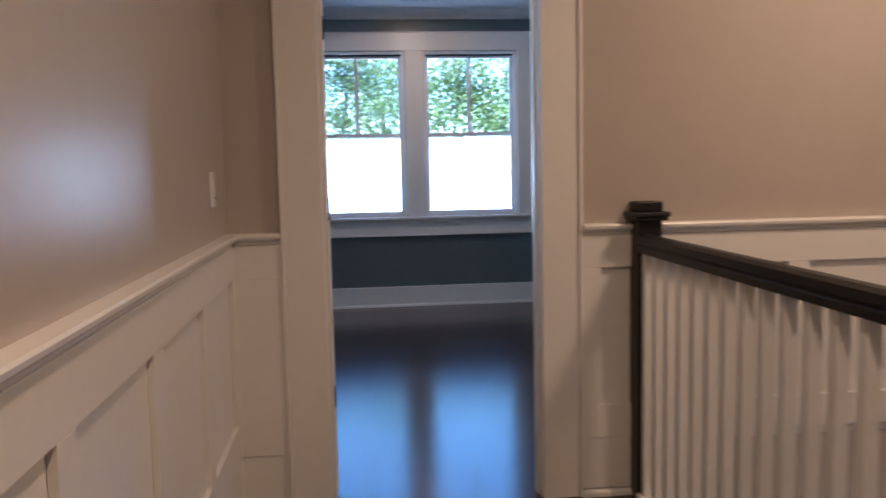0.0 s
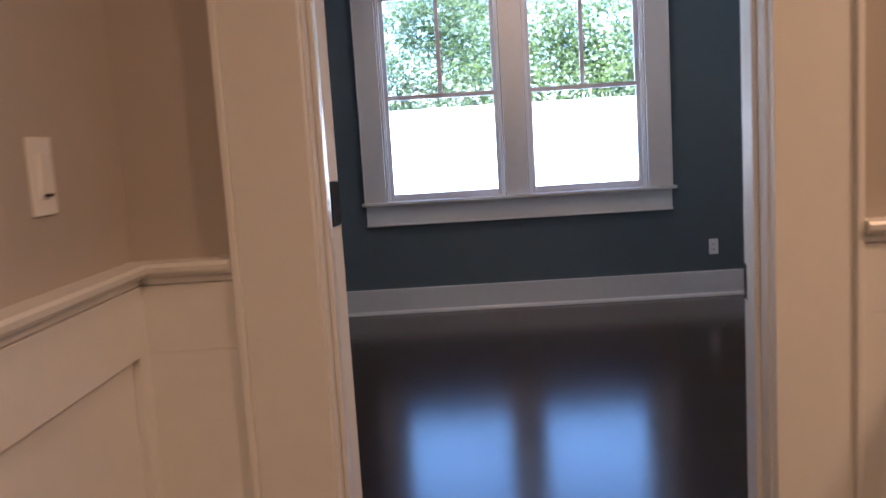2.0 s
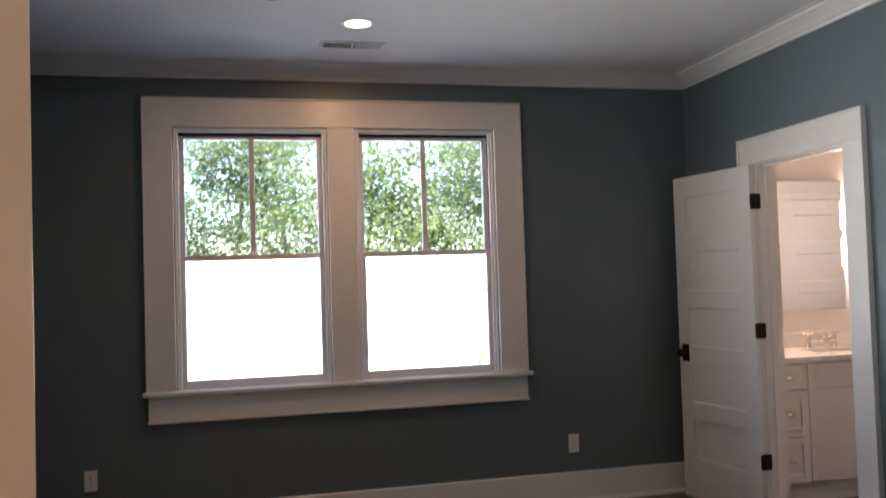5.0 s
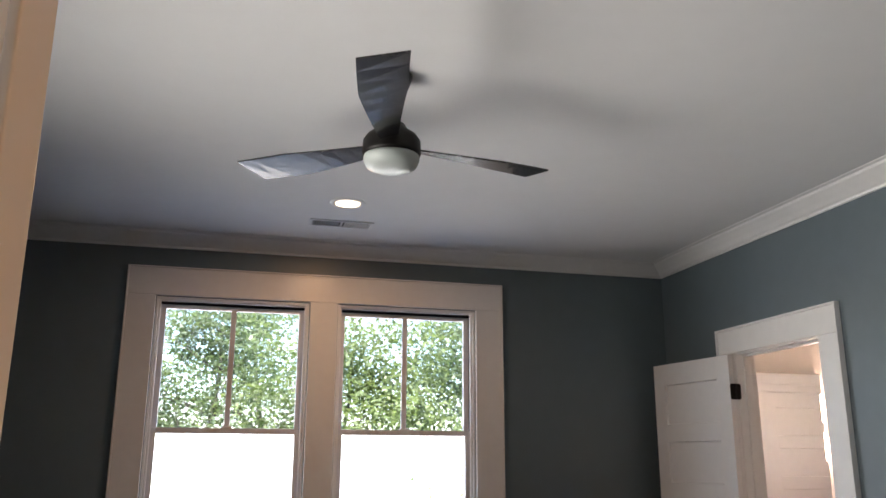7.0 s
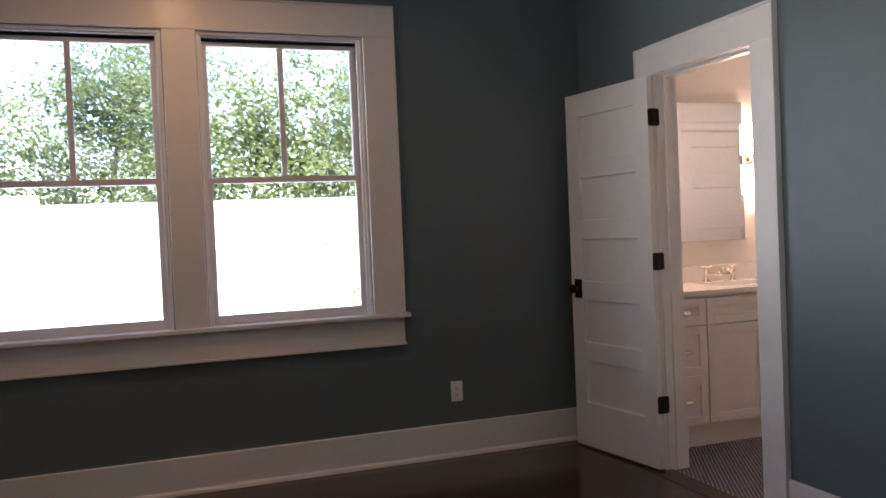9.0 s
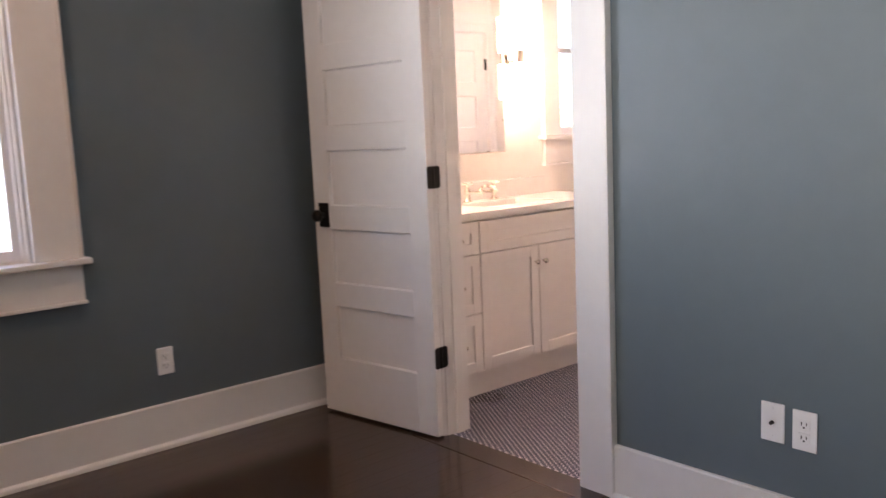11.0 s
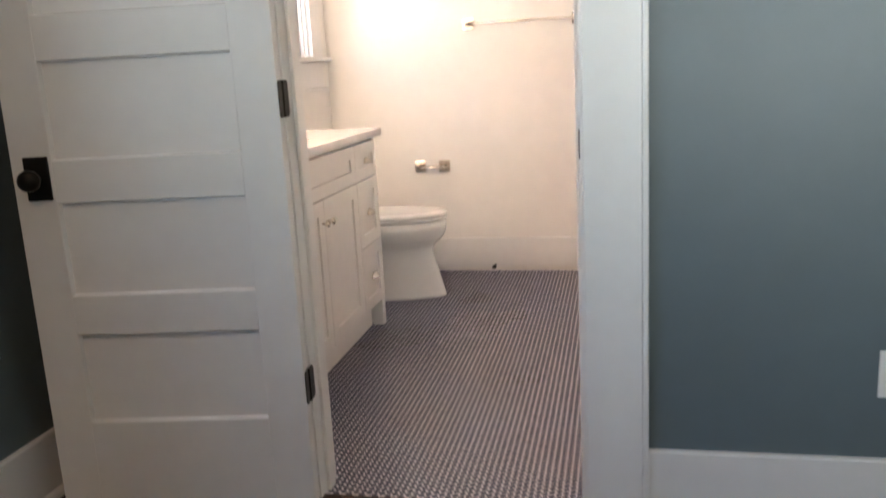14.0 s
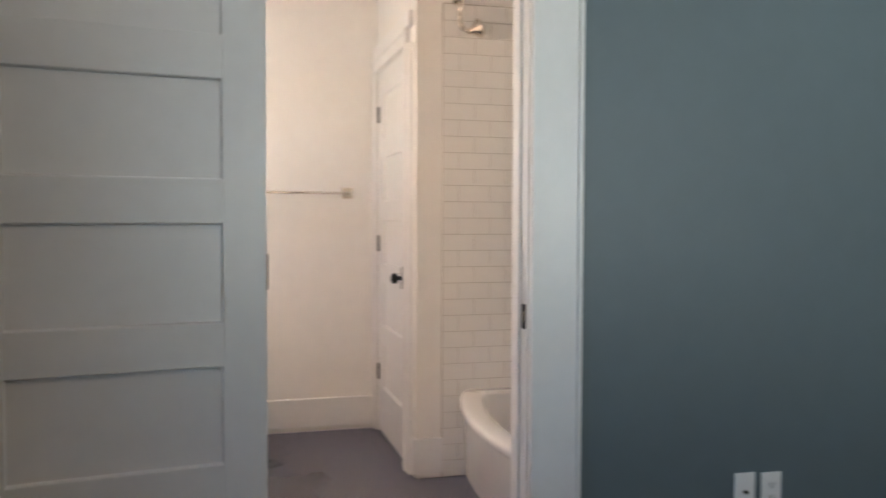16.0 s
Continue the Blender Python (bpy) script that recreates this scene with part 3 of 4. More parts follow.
# ---- hall ----
RAIL = [(0, 1.030), (0.018, 1.032), (0.022, 1.044), (0.034, 1.048), (0.044, 1.056), (0.046, 1.066), (0.042, 1.072), (0, 1.074)]


def wainscot(name, axis, face, out, a0, a1, edges, label):
    """Frame-and-panel wainscot; edges: (left, right) of the sunk panels along the wall."""
    root = thing(name, (0, 0, 0), label, "wainscot", kind="structure")

    def slab(p, q, d0, d1, z0, z1):
        f0, f1 = sorted((face + out * d0, face + out * d1))
        return (p, q, f0, f1, z0, z1) if axis == "y" else (f0, f1, p, q, z0, z1)

    part("backing", boxes(slab(a0, a1, 0.0, 0.004, 0.20, 1.03)), TRIM, root)
    part("top_rail", boxes(slab(a0, a1, 0.0042, 0.022, 0.905, 1.03), bevel=0.0015), TRIM, root)
    part("bottom_rail", boxes(slab(a0, a1, 0.0042, 0.022, 0.235, 0.365), bevel=0.0015), TRIM, root)
    at = a0
    for p, q in sorted(edges):
        if p > at:
            part("stile", boxes(slab(at, p, 0.0042, 0.0218, 0.3652, 0.9048), bevel=0.0015), TRIM, root)
        at = q
    if a1 > at:
        part("stile", boxes(slab(at, a1, 0.0042, 0.0218, 0.3652, 0.9048), bevel=0.0015), TRIM, root)
    o = (0, out, 0) if axis == "y" else (out, 0, 0)
    p, q = ((a0, face, 0), (a1, face, 0)) if axis == "y" else ((face, a0, 0), (face, a1, 0))
    part("chair_rail", extrude_profile(RAIL, p, q, o), TRIM, root, "moulded white chair rail")
    return root


wainscot("wainscot_west", "x", HX0, 1, HY0, HY1, [(3.315 - 0.6 * k - 0.515, 3.315 - 0.6 * k) for k in range(8)], "white painted frame-and-panel wainscot with chair rail")
wainscot("wainscot_north_short", "y", HY1, -1, HX0 + 0.0185, DX0 - 0.163, [], "narrow white wainscot beside the door casing")
wainscot("wainscot_north", "y", HY1, -1, DX1 + 0.163, 2.78, [(0.995, 1.155), (1.28, 1.75), (1.84, 2.30)], "white painted frame-and-panel wainscot with chair rail")
baseboard((HX0, HY0, 0), (HX0, HY1, 0), (1, 0, 0), tall=True)
baseboard((HX0 + 0.018, HY1, 0), (DX0 - 0.163, HY1, 0), (0, -1, 0), tall=True, shoe=False)
baseboard((DX1 + 0.163, HY1, 0), (1.115, HY1, 0), (0, -1, 0), tall=True)

# newel and balustrade at the stairwell
newel = thing("newel_post", (1.16, 3.318, 0), "square black stained newel post with a stepped cap", "newel post")
part("shaft", boxes((-0.046, 0.046, -0.046, 0.046, -0.3, 1.09), bevel=0.003), DARKW, newel)
part("collar", boxes((-0.066, 0.066, -0.066, 0.050, 1.086, 1.100), (-0.072, 0.072, -0.072, 0.050, 1.1005, 1.118), bevel=0.003), DARKW, newel)
part("cap", boxes((-0.050, 0.050, -0.050, 0.048, 1.1185, 1.157), bevel=0.005), DARKW, newel)
guard = thing("balustrade", (1.143, 0, 0.022), "white square balusters under a black stained handrail", "balustrade")
hr = [(-0.030, 0.945), (-0.032, 0.965), (-0.026, 0.972), (-0.034, 0.985), (-0.030, 1.004), (-0.015, 1.013), (0.015, 1.013), (0.030, 1.004), (0.034, 0.985), (0.026, 0.972), (0.032, 0.965), (0.030, 0.945)]
part("handrail", extrude_profile(hr, (0, HY0 + 0.01, 0), (0, 3.271, 0), (1, 0, 0)), DARKW, guard, "black stained moulded handrail")
part("base_rail", boxes((-0.035, 0.035, HY0 + 0.01, 3.271, -0.022, 0.012), bevel=0.003), TRIM, guard)
yb = 3.245
while yb > HY0 + 0.1:
    part("baluster", boxes((-0.017, 0.017, yb - 0.017, yb + 0.017, 0.012, 0.946)), TRIM, guard)
    yb -= 0.112
solid("stair_fascia", boxes((1.10, 1.215, HY0, HY1 - 0.001, -0.35, -0.022)), TRIM, "white fascia at the edge of the stairwell", "trim")
solid("floor_stairwell", boxes((HX0, 2.78, HY0, HY1, -2.7, -2.6)), FLOORB, "dark floor below the stairs", "floor")


def plate(name, m, label, kind):
    """Wall plate: local x along the wall, y out of the wall, z up; centre at the origin."""
    root = thing(name, (0, 0, 0), label, "switch" if kind == "switch" else "outlet")
    root.matrix_basis = m
    part("cover", boxes((-0.035, 0.035, 0.0, 0.006, -0.0575, 0.0575), bevel=0.0025), PLASTIC, root)
    if kind == "duplex":
        for z in (-0.0195, 0.0195):
            s = part("socket", boxes((-0.017, 0.017, 0.0055, 0.0085, z - 0.0145, z + 0.0145), bevel=0.002), PLASTIC, root)
            part("slot", boxes((-0.0085, -0.006, 0.0086, 0.0092, z - 0.002, z + 0.007), (0.0055, 0.0085, 0.0086, 0.0092, z - 0.003, z + 0.007), (-0.0025, 0.0025, 0.0086, 0.0092, z - 0.0105, z - 0.0055)), SLOT, s)
        part("screw", rod(bmesh.new(), (0, 0.006, 0), (0, 0.0075, 0), 0.003), PLASTIC, root)
    elif kind == "coax":
        part("jack", rod(bmesh.new(), (0, 0.006, 0), (0, 0.016, 0), 0.0055), SLOT, root)
        for z in (-0.042, 0.042):
            part("screw", rod(bmesh.new(), (0, 0.006, z), (0, 0.0075, z), 0.003), PLASTIC, root)
    else:
        part("rocker", boxes((-0.016, 0.016, 0.0055, 0.010, -0.033, 0.033), bevel=0.002), PLASTIC, root)
        part("slider", boxes((-0.012, 0.012, 0.0101, 0.013, -0.030, -0.026)), SLOT, root)
    return root


plate("outlet", pose(-0.809, YN, 0.374, 0, 0, 180), "white duplex outlet on the blue-grey wall", "duplex")
plate("outlet", pose(2.07, YN, 0.37, 0, 0, 180), "white duplex outlet on the blue-grey wall", "duplex")
plate("outlet", pose(XR, 5.715, 0.395, 0, 0, 90), "white duplex outlet beside the cable plate", "duplex")
plate("cable_outlet", pose(XR, 5.808, 0.40, 0, 0, 90), "white wall plate with one cable jack", "coax")
plate("light_switch", pose(HX0, 3.075, 1.243, 0, 0, -90), "white rocker switch plate on the hall wall", "switch")

# ---- bedroom ceiling ----
fan = thing("ceiling_fan", (0.58, 5.62, H), "black three-blade ceiling fan with frosted light", "ceiling fan")
part("canopy", lathe([(0.068, 0.0), (0.068, -0.012), (0.055, -0.045), (0.030, -0.062), (0.016, -0.064)], seg=28), BLACK, fan, smooth=True)
part("downrod", rod(bmesh.new(), (0, 0, -0.06), (0, 0, -0.20), 0.012), BLACK, fan)
part("motor_housing", lathe([(0.018, -0.17), (0.045, -0.185), (0.055, -0.205), (0.085, -0.225), (0.098, -0.245), (0.100, -0.290), (0.096, -0.300)], seg=32), BLACK, fan, smooth=True)
part("light_lens", lathe([(0.094, -0.300), (0.096, -0.312), (0.086, -0.335), (0.060, -0.347), (0.02, -0.350)], seg=32), GLOBE, fan, "frosted white light lens", smooth=True)
for ang in (254, 14, 134):
    rings = []
    for k in range(9):
        u = k / 8
        r = 0.085 + u * 0.535
        w = 0.030 + 0.045 * min(1, u * 1.6)
        tilt = radians(14 - 6 * u)
        skew = 0.03 * u * u
        ring = []
        for sx, sz in ((-1, -0.003), (1, -0.003), (1, 0.003), (-1, 0.003)):
            x, z = sx * w + skew, sz
            ring.append(Vector((r, x * math.cos(tilt), -0.262 + x * math.sin(tilt) + z + 0.015 * u)))
        rings.append(ring)
    bm = loft(rings)
    bmesh.ops.rotate(bm, cent=(0, 0, 0), matrix=Matrix.Rotation(radians(ang), 3, "Z"), verts=bm.verts)
    part("blade", bm, FANB, fan)

can = thing("recessed_light", (0.64, 7.13, H), "lit recessed ceiling light with white trim", "ceiling light")
part("trim_ring", lathe([(0.066, 0.0), (0.068, -0.006), (0.088, -0.004), (0.092, 0.0)], seg=32), PLASTIC, can, smooth=True)
part("lens", lathe([(0.002, -0.004), (0.063, -0.004), (0.064, 0.0)], seg=28), CANEM, can, "glowing warm lens")
vent = thing("ceiling_vent", (0.66, 7.525, H), "white louvred ceiling air vent", "air vent")
part("frame", boxes((-0.178, 0.178, -0.068, -0.050, -0.006, 0), (-0.178, 0.178, 0.050, 0.068, -0.006, 0), (-0.178, -0.160, -0.05, 0.05, -0.006, 0), (0.160, 0.178, -0.05, 0.05, -0.006, 0), (-0.006, 0.006, -0.05, 0.05, -0.006, 0)), PLASTIC, vent)
part("backing", boxes((-0.16, 0.16, -0.05, 0.05, -0.0012, -0.0004)), SLOT, vent)
for k in range(24):
    x = -0.153 + k * 0.0133
    if abs(x) > 0.009:
        bm = boxes((-0.0008, 0.0008, -0.05, 0.05, -0.0045, 0.0045))
        bmesh.ops.rotate(bm, cent=(0, 0, 0), matrix=Matrix.Rotation(radians(38 if x < 0 else -38), 3, "Y"), verts=bm.verts)
        bmesh.ops.translate(bm, vec=(x, 0, -0.0062), verts=bm.verts)
        part("slat", bm, PLASTIC, vent)

# ---- bathroom ----
VY = 7.492                                # vanity front
van = thing("vanity", (0, 0, 0), "white shaker vanity with drawers, two doors and nickel pulls", "vanity")
V0, V1, VT = 3.10, 4.535, 0.868
part("body", boxes((V0, V1 - 0.02, VY + 0.02, YN, 0.125, VT - 0.001)), CAB, van)
part("frame_rail", boxes((V0, V1 - 0.045, VY + 0.004, VY + 0.0198, 0.125, 0.14)), CAB, van)
part("frame_rail", boxes((V0, V1 - 0.045, VY + 0.004, VY + 0.0198, 0.855, VT - 0.001)), CAB, van)
part("leg", boxes((V1 - 0.044, V1, VY, VY + 0.05, 0.0, VT - 0.001), bevel=0.0015), CAB, van)
part("side_panel", boxes((V1 - 0.0195, V1 - 0.003, VY + 0.051, YN - 0.001, 0.0, VT - 0.001)), CAB, van)
part("toe_kick", boxes((V0, V1 - 0.046, VY + 0.055, VY + 0.07, 0.0, 0.1245)), CAB, van)


def shaker(name, x0, x1, z0, z1, rail=0.055):
    y0 = VY - 0.016
    ob = part(name, boxes((x0 + rail, x1 - rail, y0 + 0.009, VY + 0.002, z0 + rail, z1 - rail)), CAB, van)
    for xa in (x0, x1 - rail):
        part("stile", boxes((xa, xa + rail, y0, VY + 0.003, z0, z1), bevel=0.0012), CAB, ob)
    for za in (z0, z1 - rail):
        part("rail", boxes((x0 + rail, x1 - rail, y0, VY + 0.003, za, za + rail), bevel=0.0012), CAB, ob)
    return ob


def cup_pull(x, z, parent):
    rings = []
    for k in range(7):
        a = math.pi * k / 6
        ring = []
        for j in range(7):
            b = math.pi / 2 * j / 6
            ring.append(Vector((x - 0.036 * math.cos(a), VY - 0.016 - 0.024 * math.sin(a) * math.sin(b) - 0.0005, z - 0.012 + 0.026 * math.sin(a) * math.cos(b))))
        rings.append(ring)
    bm = bmesh.new()
    g = [[bm.verts.new(p) for p in r] for r in rings]
    for r, s in zip(g, g[1:]):
        for i in range(6):
            bm.faces.new((r[i], r[i + 1], s[i + 1], s[i]))
    bmesh.ops.remove_doubles(bm, verts=bm.verts, dist=0.0004)
    bmesh.ops.solidify(bm, geom=bm.faces[:], thickness=0.0015)
    part("cup_pull", bm, CHROME, parent, "polished nickel cup pull", smooth=True)


for x0, x1 in ((V0 + 0.012, 3.385), (4.197, V1 - 0.047)):
    for z0, z1 in ((0.703, 0.853), (0.420, 0.698), (0.140, 0.415)):
        d = shaker("drawer", x0, x1, z0, z1, 0.05)
        cup_pull((x0 + x1) / 2, (z0 + z1) / 2, d)
shaker("false_drawer", 3.390, 4.192, 0.703, 0.853, 0.05)
for x0, x1, kx in ((3.390, 3.789, 3.763), (3.793, 4.192, 3.820)):
    d = shaker("door", x0, x1, 0.140, 0.698)
    part("knob", lathe([(0.005, 0.0), (0.005, 0.012), (0.013, 0.018), (0.014, 0.024), (0.008, 0.029), (0.001, 0.030)], (kx, VY - 0.016, 0.615), 16, Matrix.Rotation(radians(90), 4, "X")), CHROME, d, "polished nickel knob", smooth=True)

top = thing("worktop", (0, 0, 0), "pale veined quartz worktop with undermount sink", "worktop")
SX, SY = 3.84, 7.75
part("slab", boxes((BX0 + 0.002, SX - 0.23, VY - 0.028, YN, VT, VT + 0.030), (SX + 0.23, V1 + 0.028, VY - 0.028, YN, VT, VT + 0.030), (SX - 0.2299, SX + 0.2299, VY - 0.028, SY - 0.15, VT, VT + 0.030), (SX - 0.2299, SX + 0.2299, SY + 0.15, YN, VT, VT + 0.030)), STONE, top)
rings = []
for r, z in ((1.02, -0.001), (0.97, -0.03), (0.90, -0.10), (0.75, -0.13), (0.1, -0.135)):
    rings.append([Vector((SX + 0.232 * r * math.copysign(abs(math.cos(t)) ** 0.5, math.cos(t)), SY + 0.152 * r * math.copysign(abs(math.sin(t)) ** 0.5, math.sin(t)), VT + z)) for t in [2 * math.pi * (i + 0.5) / 32 for i in range(32)]])
part("sink", loft(rings, cap=False), PORC, top, "white undermount sink", smooth=True)
solid("backsplash", boxes((BX0 + 0.002, 4.44, YN - 0.02, YN, VT + 0.0305, VT + 0.130), bevel=0.002), STONE, "low pale quartz backsplash behind the sink", "backsplash", kind="thing")

faucet = thing("faucet", (SX, 7.93, VT + 0.030), "polished nickel bridge faucet with cross handles", "faucet")
for s in (-1, 1):
    x = s * 0.10
    post = part("post", lathe([(0.026, 0.0), (0.026, 0.006), (0.020, 0.012), (0.012, 0.030), (0.014, 0.050), (0.016, 0.060), (0.012, 0.075), (0.011, 0.092), (0.015, 0.096), (0.008, 0.104)], (x, 0, 0), 18), CHROME, faucet, smooth=True)
    cross = rod(rod(bmesh.new(), (x - 0.032, 0, 0.100), (x + 0.032, 0, 0.100), 0.005, seg=8), (x, -0.032, 0.100), (x, 0.032, 0.100), 0.005, seg=8)
    for dx, dy in ((0.032, 0), (-0.032, 0), (0, 0.032), (0, -0.032)):
        bmesh.ops.create_uvsphere(cross, u_segments=8, v_segments=6, radius=0.008, matrix=Matrix.Translation((x + dx, dy, 0.100)))
    part("cross_handle", cross, CHROME, post, smooth=True)
part("bridge", tube([Vector((-0.10, 0, 0.05)), Vector((0.10, 0, 0.05))], 0.0085), CHROME, faucet, smooth=True)
part("hub", lathe([(0.012, 0.035), (0.017, 0.042), (0.017, 0.060), (0.012, 0.068)], (0, 0, 0), 16), CHROME, faucet, smooth=True)
part("spout", tube([Vector((0, 0, 0.06)), Vector((0, -0.01, 0.075)), Vector((0, -0.05, 0.085)), Vector((0, -0.10, 0.075)), Vector((0, -0.12, 0.050))], 0.009), CHROME, faucet, smooth=True)

cabm = thing("medicine_cabinet", (0, 0, 0), "mirrored medicine cabinet with polished metal edge", "mirror cabinet")
M0, M1, MZ0, MZ1 = 3.545, 4.105, 1.152, 2.040
part("body", boxes((M0, M1, YN - 0.035, YN, MZ0, MZ1), bevel=0.002), CHROME, cabm, "polished metal edge")
part("mirror", boxes((M0 + 0.006, M1 - 0.006, YN - 0.0395, YN - 0.0355, MZ0 + 0.006, MZ1 - 0.006), bevel=0.0015), MIRROR, cabm, "clear mirror glass")


def sconce(x, z):
    root = thing("wall_sconce", (x, YN, z), "polished nickel sconce with two lit glass cylinders", "wall lamp", "sconces beside the mirror")
    part("back_plate", boxes((-0.035, 0.035, -0.014, 0.0, -0.06, 0.06), bevel=0.003), CHROME, root)
    part("arm", boxes((-0.020, 0.020, -0.085, -0.0145, -0.016, 0.016), bevel=0.002), CHROME, root)
    part("collar", rod(bmesh.new(), (0, -0.085, -0.035), (0, -0.085, 0.035), 0.034, seg=24), CHROME, root)
    for z0, z1 in ((0.036, 0.225), (-0.225, -0.036)):
        part("shade", rod(bmesh.new(), (0, -0.085, z0), (0, -0.085, z1), 0.045, seg=24), SHADEM, root, "glowing frosted glass cylinder", smooth=False)
    return root


sconce(4.178, 1.675)
sconce(3.40, 1.675)

# toilet
toilet = thing("toilet", (5.0, YN, 0), "white two-piece porcelain toilet with closed lid", "toilet")


def egg(cy, rx, front, back, z, n=32):
    out = []
    for i in range(n):
        t = 2 * math.pi * i / n
        c, s = math.cos(t), math.sin(t)
        out.append(Vector((rx * c * (1 - 0.10 * max(0, -s)), cy + (front if s < 0 else back) * s, z)))
    return out


bowl = [egg(-0.45, rx, fr, bk, z) for rx, fr, bk, z in (
    (0.122, 0.282, 0.32, 0.0), (0.120, 0.280, 0.32, 0.014), (0.110, 0.268, 0.31, 0.06), (0.104, 0.250, 0.30, 0.13), (0.100, 0.230, 0.29, 0.20),
    (0.102, 0.222, 0.28, 0.245), (0.122, 0.236, 0.25, 0.272), (0.155, 0.266, 0.23, 0.298), (0.178, 0.289, 0.21, 0.325), (0.185, 0.299, 0.20, 0.36), (0.185, 0.300, 0.20, 0.396))]
part("bowl", loft(bowl), PORC, toilet, smooth=True)
part("deck", boxes((-0.17, 0.17, -0.27, -0.03, 0.31, 0.398), bevel=0.02), PORC, toilet)
part("seat", loft([egg(-0.45, 0.170, 0.286, 0.19, 0.3965), egg(-0.45, 0.172, 0.288, 0.19, 0.405), egg(-0.45, 0.190, 0.307, 0.21, 0.408), egg(-0.45, 0.188, 0.304, 0.208, 0.418)]), PORC, toilet)
part("lid", loft([egg(-0.45, 0.176, 0.292, 0.195, 0.4182), egg(-0.45, 0.176, 0.292, 0.195, 0.424), egg(-0.45, 0.190, 0.307, 0.21, 0.428), egg(-0.45, 0.186, 0.302, 0.205, 0.438), egg(-0.45, 0.15, 0.26, 0.17, 0.444)]), PORC, toilet)
part("tank", boxes((-0.215, 0.215, -0.20, -0.012, 0.399, 0.71), bevel=0.018), PORC, toilet)
part("tank_lid", boxes((-0.225, 0.225, -0.212, -0.006, 0.7105, 0.745), bevel=0.010), PORC, toilet)
part("flush_lever", tube([Vector((-0.15, -0.205, 0.66)), Vector((-0.15, -0.222, 0.66)), Vector((-0.085, -0.226, 0.652))], 0.007), CHROME, toilet, "nickel flush lever", smooth=True)


def bar_holder(name, y0, y1, z, label, cat, sq=0.026, reach=0.055, r=0.007):
    root = thing(name, (BX1, 0, 0), label, cat)
    for y in (y0, y1):
        p = part("mount", boxes((-0.008, 0.0, y - sq, y + sq, z - sq, z + sq), (-0.014, -0.0085, y - sq * 0.7, y + sq * 0.7, z - sq * 0.7, z + sq * 0.7), bevel=0.0015), CHROME, root)
        part("post", rod(bmesh.new(), (-0.014, y, z), (-reach - 0.008, y, z), 0.009), CHROME, p, smooth=True)
    part("bar", rod(bmesh.new(), (-reach, y0 - 0.004, z), (-reach, y1 + 0.004, z), r), CHROME, root, smooth=True)
    return root


bar_holder("towel_bar", 6.63, 7.215, 1.366, "polished nickel towel bar with square mounts", "towel bar", 0.031)
bar_holder("toilet_paper_holder", 7.385, 7.525, 0.605, "polished nickel toilet paper holder, empty", "paper holder", 0.031, 0.05)
stop = thing("door_stop", (BX1 - 0.018, 7.115, 0.035), "small black door stop on the baseboard", "door stop")
part("stem", rod(bmesh.new(), (0, 0, 0), (-0.045, 0, 0), 0.006), BLACK, stop)
part("bumper", rod(bmesh.new(), (-0.045, 0, 0), (-0.062, 0, 0), 0.012), SLOT, stop)

# bathtub with a bowed front
tub = thing("bathtub", (0, 0, 0), "white alcove bathtub with a bowed front", "bathtub")
TX0, TX1, TB, TF, TH = BX0 + 0.003, CX - 0.012, TY + 0.003, 6.235, 0.415
N = 28


def tub_ring(inset, bow, z, shrink=0.0):
    pts = []
    for i in range(N + 1):
        u = i / N
        x = TX1 - inset - (TX1 - TX0 - 2 * inset) * u
        pts.append(Vector((x, TF - inset + (bow) * math.sin(math.pi * u) ** 0.8 - shrink, z)))
    pts.append(Vector((TX0 + inset, TB + inset, z)))
    pts.append(Vector((TX1 - inset, TB + inset, z)))
    return pts


part("apron", loft([tub_ring(0.0, 0.05, 0.0, 0.02), tub_ring(0.0, 0.07, 0.12, 0.016), tub_ring(0.0, 0.135, TH - 0.05, 0.010)], cap=False), PORC, tub, smooth=True)
part("rim", loft([tub_ring(0.0, 0.135, TH - 0.05, 0.010), tub_ring(0.0, 0.145, TH - 0.035), tub_ring(0.003, 0.145, TH - 0.010), tub_ring(0.014, 0.142, TH), tub_ring(0.07, 0.13, TH), tub_ring(0.085, 0.125, TH - 0.012)], cap=False), PORC, tub, smooth=True)
part("basin", loft([tub_ring(0.20, 0.03, 0.07), tub_ring(0.15, 0.06, 0.10), tub_ring(0.10, 0.11, TH - 0.12), tub_ring(0.085, 0.125, TH - 0.0125)], cap=False), PORC, tub, smooth=True)
part("basin_floor", loft([tub_ring(0.20, 0.03, 0.069), tub_ring(0.198, 0.03, 0.071)]), PORC, tub)

shower = thing("shower_head", (CX - 0.011, 6.265, 2.24), "polished nickel shower head on a curved arm", "shower head")
part("flange", rod(bmesh.new(), (0, 0, 0), (-0.012, 0, 0), 0.028, seg=20), CHROME, shower)
part("arm", tube([Vector((0, 0, 0)), Vector((-0.05, 0.0, 0.0)), Vector((-0.09, 0.01, -0.03)), Vector((-0.105, 0.02, -0.08)), Vector((-0.10, 0.02, -0.13)), Vector((-0.085, -0.005, -0.155)), Vector((-0.07, -0.04, -0.160))], 0.010), CHROME, shower, smooth=True)
part("head", lathe([(0.012, 0.0), (0.018, 0.02), (0.040, 0.045), (0.046, 0.055), (0.040, 0.062)], (-0.072, -0.03, -0.160), 24, Matrix.Rotation(radians(70), 4, "X")), CHROME, shower, smooth=True)

